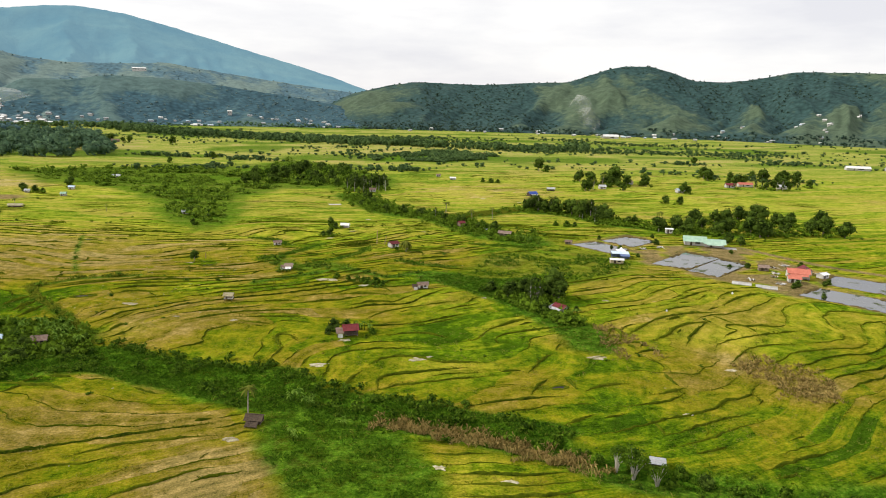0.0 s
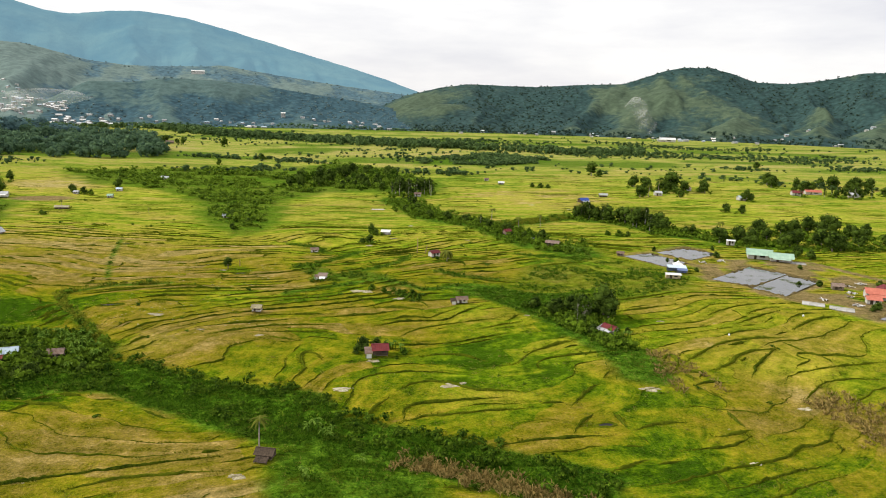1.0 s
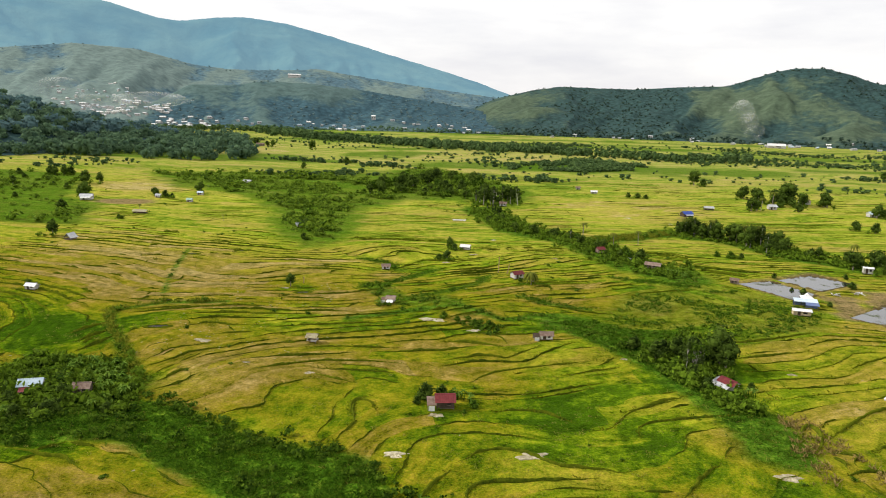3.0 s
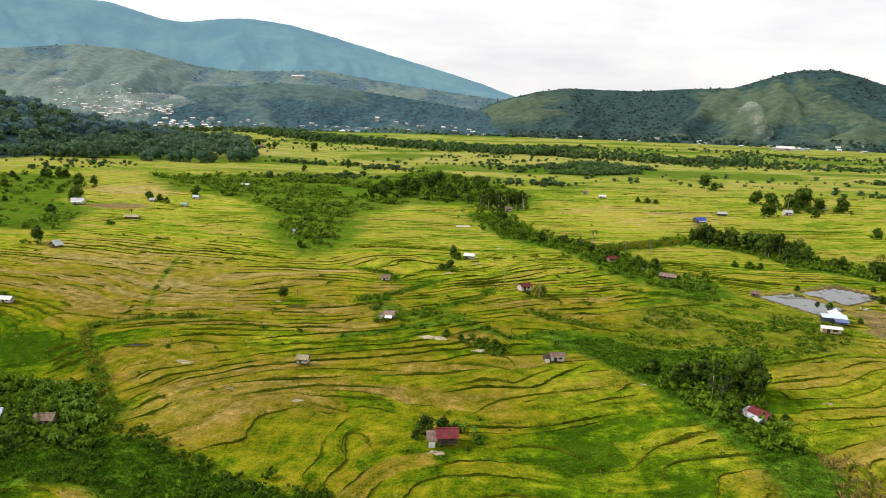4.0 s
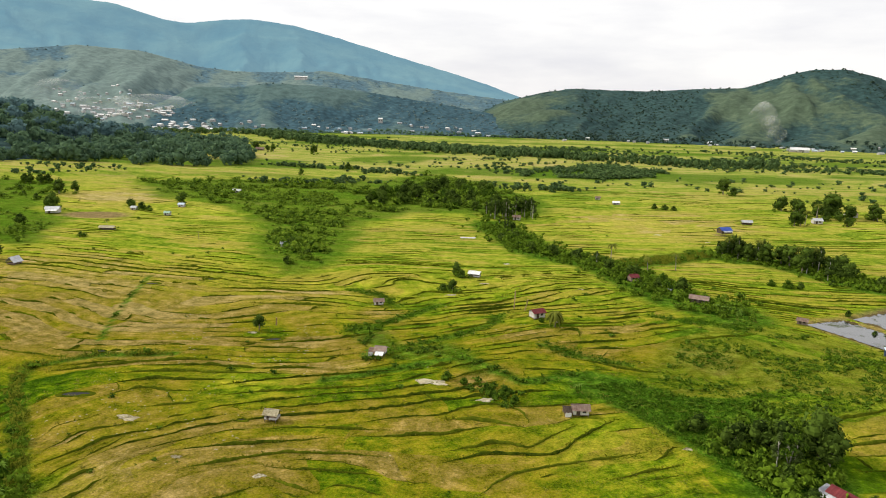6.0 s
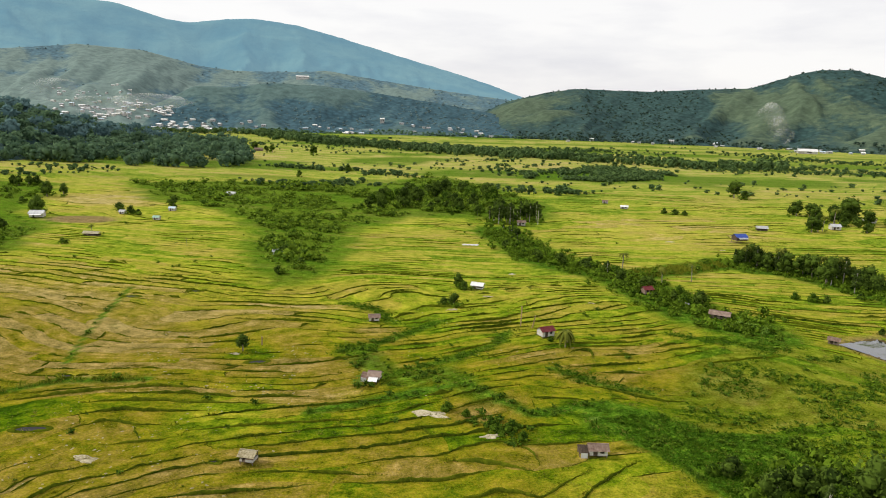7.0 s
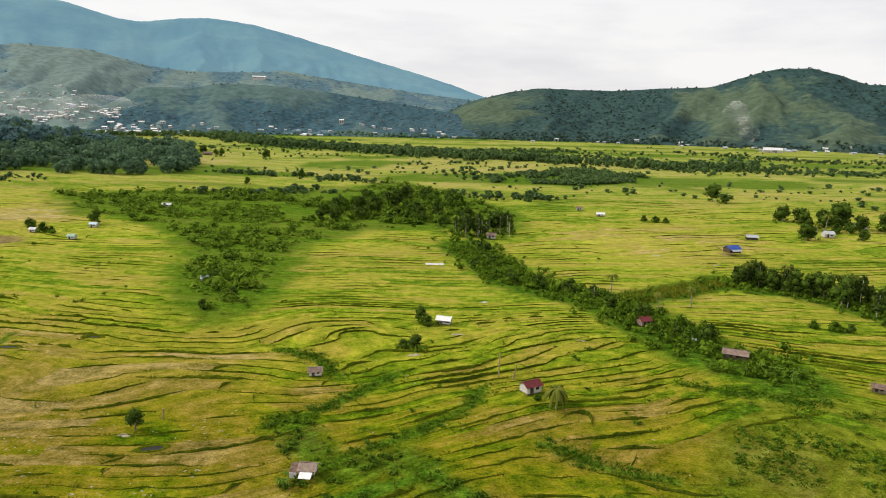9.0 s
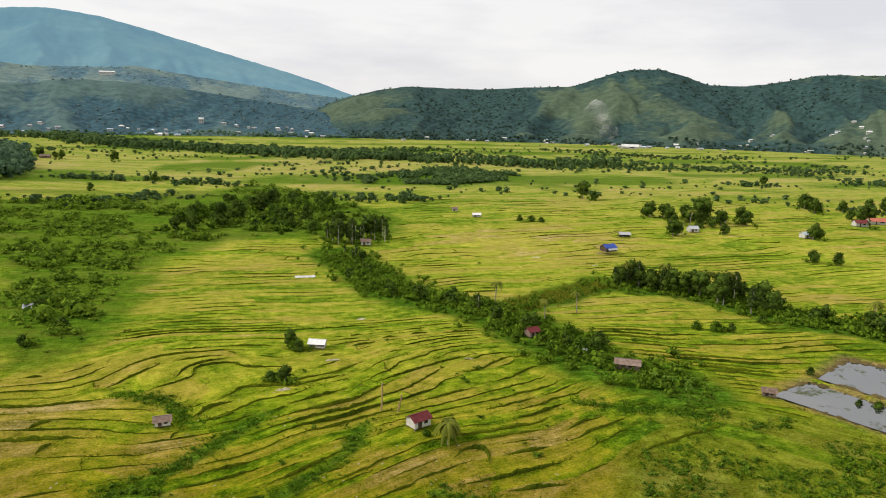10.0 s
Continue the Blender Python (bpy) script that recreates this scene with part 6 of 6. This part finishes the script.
hut("brown_shed", 152, 238, -20, 4.4, 3.2, 2.0, 0.3, M_RUST, M_WOOD, "small brown shed on bare soil", "shed", group="pond buildings")
for x, y, h in ((150, 214, 3.2), (147, 212, 2.6), (161, 215, 2.4), (164, 217, 2.6), (152, 203, 2.6), (148, 242, 3.0), (143, 246, 2.6), (171, 243, 3.0), (156, 268, 2.4), (166, 288, 6), (170, 284, 5), (109, 299, 2.4), (136, 302, 2.6), (112, 262, 2.2), (112, 281, 2.8), (109, 283, 2.2), (131, 287, 3.4)):
    plant("low", rng.randrange(3), x, y, h, rng.uniform(0, 6.28))


def concrete_slab(x, y, w, d, turn):
    """Cracked pad in three poured bays, with a raised kerb."""
    ob = new("concrete_slab")
    ob.matrix_basis = pose(x, y, float(ground_z(np.array([x]), np.array([y]))[0]), 0, 0, turn)
    tagged(ob, "pale bare concrete pad on dry soil", "slab", "concrete pads")
    for k in range(3):
        x0 = -w / 2 + w * k / 3
        part("bay", box_mesh("bay", [(x0 + .03, -d / 2, -0.3, x0 + w / 3 - .03, d / 2, 0.20 + 0.03 * (k % 2))], M_CONCRETE), ob)
    part("kerb", box_mesh("kerb", [(-w / 2, d / 2 + .01, -0.3, w / 2, d / 2 + .2, 0.42)], M_CONCRETE), ob)


concrete_slab(132, 219, 6.5, 3.4, -32)
concrete_slab(138, 213.5, 7.0, 3.6, -32)
concrete_slab(160.5, 277, 6.0, 2.4, -22)


def rubble_heap(x, y, radius, seed):
    """Heap of broken blocks and boards."""
    r = random.Random(seed)
    ob = new("rubble_heap")
    ob.matrix_basis = pose(x, y, float(ground_z(np.array([x]), np.array([y]))[0]), 0, 0, r.uniform(0, 90))
    tagged(ob, "heap of pale broken blocks and boards", "rubble", "rubble heaps")
    for k in range(14):
        a, d, q = r.uniform(0, 6.28), radius * r.random() ** 0.6, r.uniform(0.25, 0.7)
        v, f = blob((d * math.cos(a), 0.7 * d * math.sin(a), 0.22 * q + 0.25 * (1 - d / radius)), (q, 0.7 * q, 0.45 * q), r, 3, 5)
        part("block", mesh_from("block", v, f, r.choice((M_CONCRETE, M_WHITE, M_EARTH))), ob)
    for k in range(5):
        a, d = r.uniform(0, 6.28), radius * r.random()
        ln = r.uniform(0.8, 1.8)
        part("board", box_mesh("board", [(-ln, -.12, 0, ln, .12, .06)], r.choice((M_WHITE, M_WOOD, M_TARP))), ob, m=pose(d * math.cos(a), d * math.sin(a), 0.35, r.uniform(-12, 12), r.uniform(-12, 12), r.uniform(0, 180)))


for k, (x, y, radius) in enumerate(((158.5, 243, 2.2), (154, 233, 1.8), (150, 228, 1.5), (146, 218, 1.6), (139, 224, 1.2), (130, 281, 1.6), (121, 277, 1.3), (166, 246, 1.6))):
    rubble_heap(x, y, radius, 900 + k)

for x, y in ((121, 206), (89.5, 188)):
    r = random.Random(int(x + y))
    sv, sf = blob((0, 0, 0.28), (0.42, 0.28, 0.34), r, 6, 9)
    sack = new("rice_sack")
    sack.matrix_basis = pose(x, y, float(ground_z(np.array([x]), np.array([y]))[0]) - 0.03, 0, 0, r.uniform(0, 180))
    tagged(sack, "full white rice sack standing in the paddy", "sack", "rice sacks")
    part("bag", mesh_from("bag", sv, sf, M_TARP, True), sack)
    tv, tf = tube([(0, 0, 0.5), (0.02, 0, 0.62), (0, 0.01, 0.74)], [0.16, 0.06, 0.13], 7)
    part("tied_neck", mesh_from("tied_neck", tv, tf, M_TARP, True), sack)

FARHOUSE = "far farm houses"
hut("far_house", 308, 512, -10, 14, 6, 3, 0.3, M_ORANGE, M_WHITE, "long pale house with orange roof among trees", "house", group=FARHOUSE)
hut("far_house", 292, 506, -10, 9, 6, 3, 0.3, M_RED, M_WHITE, "white house with red roof among trees", "house", group=FARHOUSE)
hut("far_house", 233, 471, 5, 7, 5, 2.8, 0.3, M_PALE_BLUE, M_WHITE, "small house with pale blue roof under trees", "house", group=FARHOUSE)
hut("far_house", 214, 520, 5, 8, 5, 2.8, 0.3, M_RUST, M_WHITE, "pale house with rusty roof under trees", "house", group=FARHOUSE)
hut("far_house", 181, 489, 0, 6, 5, 2.8, 0.3, M_TIN, M_WHITE, "grey-roofed house between dark trees", "house", group=FARHOUSE)
hut("far_house", 332, 500, -14, 8, 6, 3, 0.3, M_TIN, M_WHITE, "grey-roofed house at a group of trees", "house", group=FARHOUSE)
hut("far_house", -292, 916, 10, 12, 7, 3, 0.3, M_RUST, M_WOOD, "brown house under a few trees", "house", group=FARHOUSE)
hut("far_barn", 534, 674, -20, 30, 9, 3.6, 0.3, M_TARP, M_WHITE, "long white barn at the valley edge", "barn", group=FARHOUSE)
hut("far_barn", 575, 668, -20, 26, 9, 3.6, 0.3, M_PALE_BLUE, M_WHITE, "long barn with a pale blue roof", "barn", group=FARHOUSE)
hut("mill", 492, 1282, -15, 36, 16, 6, 0.3, M_TARP, M_WHITE, "large white mill near rising smoke", "mill", group=FARHOUSE)


# ---- villages along the foot of the hills ----
def hill_height(x, y):
    z = 0.0
    for X, Y, Z, _, _ in (HILL_E, HILL_W, HILL_F):
        d = (X - x) ** 2 + (Y - y) ** 2
        i = np.unravel_index(np.argmin(d), d.shape)
        if d[i] < 900:
            z = max(z, float(Z[i]))
    return z


def village_house(x, y, turn, w, d, h, roof, walls, label, size_roof=1.0):
    ob = new("village_house")
    ob.matrix_basis = pose(x, y, hill_height(x, y), 0, 0, turn)
    tagged(ob, label, "house", "village houses")
    part("wall", box_mesh("wall", [(-w / 2, -d / 2, -4, w / 2, d / 2, h)], walls), ob)
    rise = d * 0.22 * size_roof
    part("roof", roof_sheet(-w / 2 - .6, w / 2 + .6, -d / 2 - .6, h - .2, 0, h + rise, roof, 6), ob)
    part("roof", roof_sheet(-w / 2 - .6, w / 2 + .6, d / 2 + .6, h - .2, 0, h + rise, roof, 6), ob)
    n = max(2, int(w / 4))
    for k in range(n):
        wx = -w / 2 + w * (k + 0.5) / n
        part("window", box_mesh("window", [(wx - .6, -d / 2 - .05, h * .4, wx + .6, -d / 2 + .1, h * .75)], M_DARK), ob)
    return ob


ROOFS = [(M_TARP, "white-roofed"), (M_TARP, "white-roofed"), (M_TIN, "grey-roofed"), (M_TIN, "grey-roofed"), (M_PALE_BLUE, "blue-roofed")]


def village(az0, az1, r0, r1, count, big=1.0):
    for _ in range(count):
        a, r = radians(rng.uniform(az0, az1)), rng.uniform(r0, r1)
        roof, word = rng.choice(ROOFS)
        village_house(EYE[0] + r * math.sin(a), EYE[1] + r * math.cos(a), rng.uniform(-40, 40), rng.uniform(4, 10) * big, rng.uniform(4, 6) * big, rng.uniform(1.8, 3.0) * big, roof, M_CONCRETE, f"small {word} pale grey village house at the hill foot")


village(-33.5, -25.5, 1560, 1700, 70, 1.25)
village(-33.5, -27, 1690, 1900, 30, 0.9)
village(-27, -22, 1400, 1560, 26, 1.4)
village(-22, -10, 1390, 1520, 20)
village(-9, 0, 1390, 1540, 14)
village(2, 30, 1330, 1440, 22)
village(30, 41, 1400, 1680, 20)
a, r = radians(-16.1), 2330
village_house(EYE[0] + r * math.sin(a), EYE[1] + r * math.cos(a), 14, 40, 12, 7, M_TARP, M_WHITE, "long white building on a hill crest")
a, r = radians(-9.8), 1560
village_house(EYE[0] + r * math.sin(a), EYE[1] + r * math.cos(a), 8, 9, 8, 9, M_TARP, M_WHITE, "tall white block at the hill foot")


# ---- small things on the fields ----
def pale_patch(name, x, y, radius, count, label, mat, cat):
    """Low spread-out heap with a ragged outline."""
    r = random.Random(int(x * 7 + y * 3))
    v, f = [(0, 0, 0.16)], []
    segs, rings = 26, 5
    raw = [r.uniform(0.2, 1.4) for _ in range(segs)]
    ragged = [(raw[k - 1] + 2 * raw[k] + raw[(k + 1) % segs]) / 4 for k in range(segs)]
    radius *= 0.8
    for j in range(1, rings + 1):
        for k in range(segs):
            a = 2 * math.pi * k / segs
            d = radius * j / rings * (1 + (ragged[k] - 1) * j / rings)
            v.append((d * math.cos(a) * 1.5, d * math.sin(a) * 0.75, r.uniform(0.02, 0.20) if j < rings else -0.05))
    for k in range(segs):
        f.append((0, 1 + k, 1 + (k + 1) % segs))
    for j in range(rings - 1):
        for k in range(segs):
            p, q = 1 + j * segs, 1 + (j + 1) * segs
            f.append((p + k, q + k, q + (k + 1) % segs, p + (k + 1) % segs))
    ob = new(name, mesh_from(name, v, f, mat))
    ob.matrix_basis = pose(x, y, float(ground_z(np.array([x]), np.array([y]))[0]), 0, 0, r.uniform(-20, 20))
    return tagged(ob, label, cat, "pale heaps")


for x, y, radius, count in ((12, 154, 3.2, 60), (-12, 152, 2.4, 40), (10, 104, 1.3, 26), (21, 98.5, 1.5, 30), (-26, 117, 1.8, 36), (-12, 229, 3.6, 70), (0, 221, 2.0, 36), (-3, 318, 1.6, 20), (-13, 301, 1.8, 24), (55, 152, 2.2, 40), (-6, 168, 1.6, 30),
                            (84, 142, 1.5, 20), (62, 120, 1.2, 18), (-36, 186, 1.2, 18), (-52, 190, 1.0, 16), (-68, 203, 2.4, 40), (75, 200, 1.0, 14), (37, 205, 1.0, 14), (5, 350, 1.6, 20), (30, 316, 1.2, 16), (80, 430, 2.0, 24), (100, 415, 1.6, 20), (-62, 255, 1.2, 20)):
    pale_patch("straw_mound", x, y, radius, count, "flat ragged mound of pale straw on the field", M_STONE, "straw mound")

for x, y, w, d, turn in ((-83.7, 212, 3.2, 1.1, 12), (-111, 297, 2.6, 1.0, 0), (-95.3, 306, 2.4, 0.9, 0), (-55, 250.5, 2.4, 1.0, 20), (40, 135, 1.8, 0.8, 10), (-46, 205, 1.0, 0.6, 0), (-93, 236, 1.8, 0.8, 0)):
    r = random.Random(int(x * 3 + y))
    pit = new("dug_pit")
    pit.matrix_basis = pose(x, y, float(ground_z(np.array([x]), np.array([y]))[0]), 0, 0, turn)
    tagged(pit, "small dug pit, wet soil coloured dark as shade, grassy rim", "pit", "dug pits")
    rv, rf = [], []
    for k in range(18):
        a = 2 * math.pi * k / 18
        for s, z in ((1.35, -0.05), (1.12, r.uniform(0.15, 0.45)), (0.9, r.uniform(0.05, 0.2)), (0.75, -0.05)):
            s *= r.uniform(0.9, 1.1)
            rv.append((w * s * math.cos(a), d * s * math.sin(a), z))
    for k in range(18):
        for q in range(3):
            p, n = k * 4 + q, ((k + 1) % 18) * 4 + q
            rf.append((p, n, n + 1, p + 1))
    part("rim", mesh_from("rim", rv, rf, M_BUND, True), pit)
    # The pit's shade is put into this flat near-black floor of wet soil.
    part("wet_soil", mesh_from("wet_soil", [(w * .95 * math.cos(k * .349), d * .95 * math.sin(k * .349), 0.03) for k in range(18)], [tuple(range(18))], M_DARK), pit, "wet soil darkened to hold the pit shade")

v, f = [], []
for j in range(7):
    for i in range(13):
        q = random.Random(i * 31 + j)
        v.append((-3.6 + 7.2 * i / 12 + q.uniform(-.3, .3), -1.5 + 3.0 * j / 6 + q.uniform(-.35, .35), 0.12 + q.uniform(0, .12)))
for j in range(6):
    for i in range(12):
        f.append((j * 13 + i, j * 13 + i + 1, j * 13 + i + 14, j * 13 + i + 13))
tarp = new("drying_tarp", mesh_from("drying_tarp", v, f, M_WHITE))
solid = tarp.modifiers.new("thickness", "SOLIDIFY")
solid.thickness = 0.03
tarp.matrix_basis = pose(-12.5, 401, 0.0, 0, 0, 6)
tagged(tarp, "pale drying tarp spread on the paddy", "tarp")

for x, y, h, lean in ((7, 289, 5.6, 2), (10.2, 288, 3.4, 16), (-58, 262, 2.0, 3)):
    pv, pf = tube([(0, 0, -.3), (0.03, 0, h * .5), (0.0, 0.05, h), (0.02, 0.03, h + .12)], [0.20, 0.16, 0.17, 0.20], 8)
    trunk_ob = new("dead_trunk", mesh_from("dead_trunk", pv, pf, M_REED_STEM, True))
    trunk_ob.matrix_basis = pose(x, y, 0, 0, lean, 30)
    tagged(trunk_ob, "tan dead palm trunk without a crown", "dead trunk", "dead trunks")

litter_v, litter_f = blob((0, 0, 0.02), (0.5, 0.28, 0.08), random.Random(4), 3, 6)
spots = spots_patch([(-150, 110), (110, 95), (120, 330), (-150, 330)], 300, 0.52, 26)
spots = np.concatenate([spots, thicket_spots([(-88, 190), (-40, 186), (-38, 224), (-85, 228)], 700, 9, 3, 63, 0.52), thicket_spots([(-50, 245), (40, 245), (50, 300), (-40, 300)], 500, 9, 3, 65, 0.54), thicket_spots([(-75, 228), (-40, 228), (-45, 268), (-95, 268)], 900, 9, 3, 67, 0.52)])
lush_s, soil_s, pond_s = masks(spots[:, 0], spots[:, 1])
growth("straw_litter", (litter_v, litter_f), spots[(lush_s < 0.3) & (pond_s < 0.1)], 0.2, 0.9, (0.7, 1.2), M_LITTER, "pale straw litter lying on harvested paddies", "straw")

spots = nrng.uniform((-150, 92), (125, 330), (24000, 2))
spots = spots[(fbm(spots[:, 0] / 7, spots[:, 1] / 5, 171, 3) > 0.47)]
lush_s, soil_s, pond_s = masks(spots[:, 0], spots[:, 1])
growth("rice_stubble", reed_base(9, 5), spots[(soil_s < 0.3) & (pond_s < 0.1)], 0.25, 0.75, (0.6, 1.0), M_STUBBLE, "tufts of rice stubble and weeds in the paddies", "stubble")


# ---- smoke over the fields ----
def smoke(name, puffs, label, mat):
    r = random.Random(len(puffs))
    v, f = join_geo([blob(c, s, r, 8, 12) for c, s in puffs])
    ob = new(name, mesh_from(name, v, f, mat, True))
    return tagged(ob, label, "smoke")


smoke("smoke_plume", [((477, 1290, 3), (11, 7, 6)), ((471, 1290, 10), (9, 7, 6)), ((466, 1290, 16), (8, 6, 6))], "thin white smoke rising from a field fire", M_PLUME)
smoke("smoke_drift", [((456, 1291, 27), (17, 9, 14)), ((444, 1292, 42), (20, 10, 16)), ((432, 1293, 60), (24, 12, 20))], "faint smoke drifting up from a field fire", M_SMOKE)
smoke("smoke_haze", [((-700, 1270, 42), (70, 20, 16)), ((-620, 1290, 52), (80, 20, 14)), ((-760, 1240, 66), (60, 20, 20))], "thin pale smoke drifting over the village", M_SMOKE)

points = np.array(BANK_POINTS)
points = points[nrng.permutation(len(points))[:9500]] + nrng.normal(0, 0.16, (9500, 2))
growth("bank_grass", reed_base(13, 6), points, 0.3, 0.8, (0.6, 1.1), M_BANK_GRASS, "rough dark grass growing on the paddy banks", "grass")
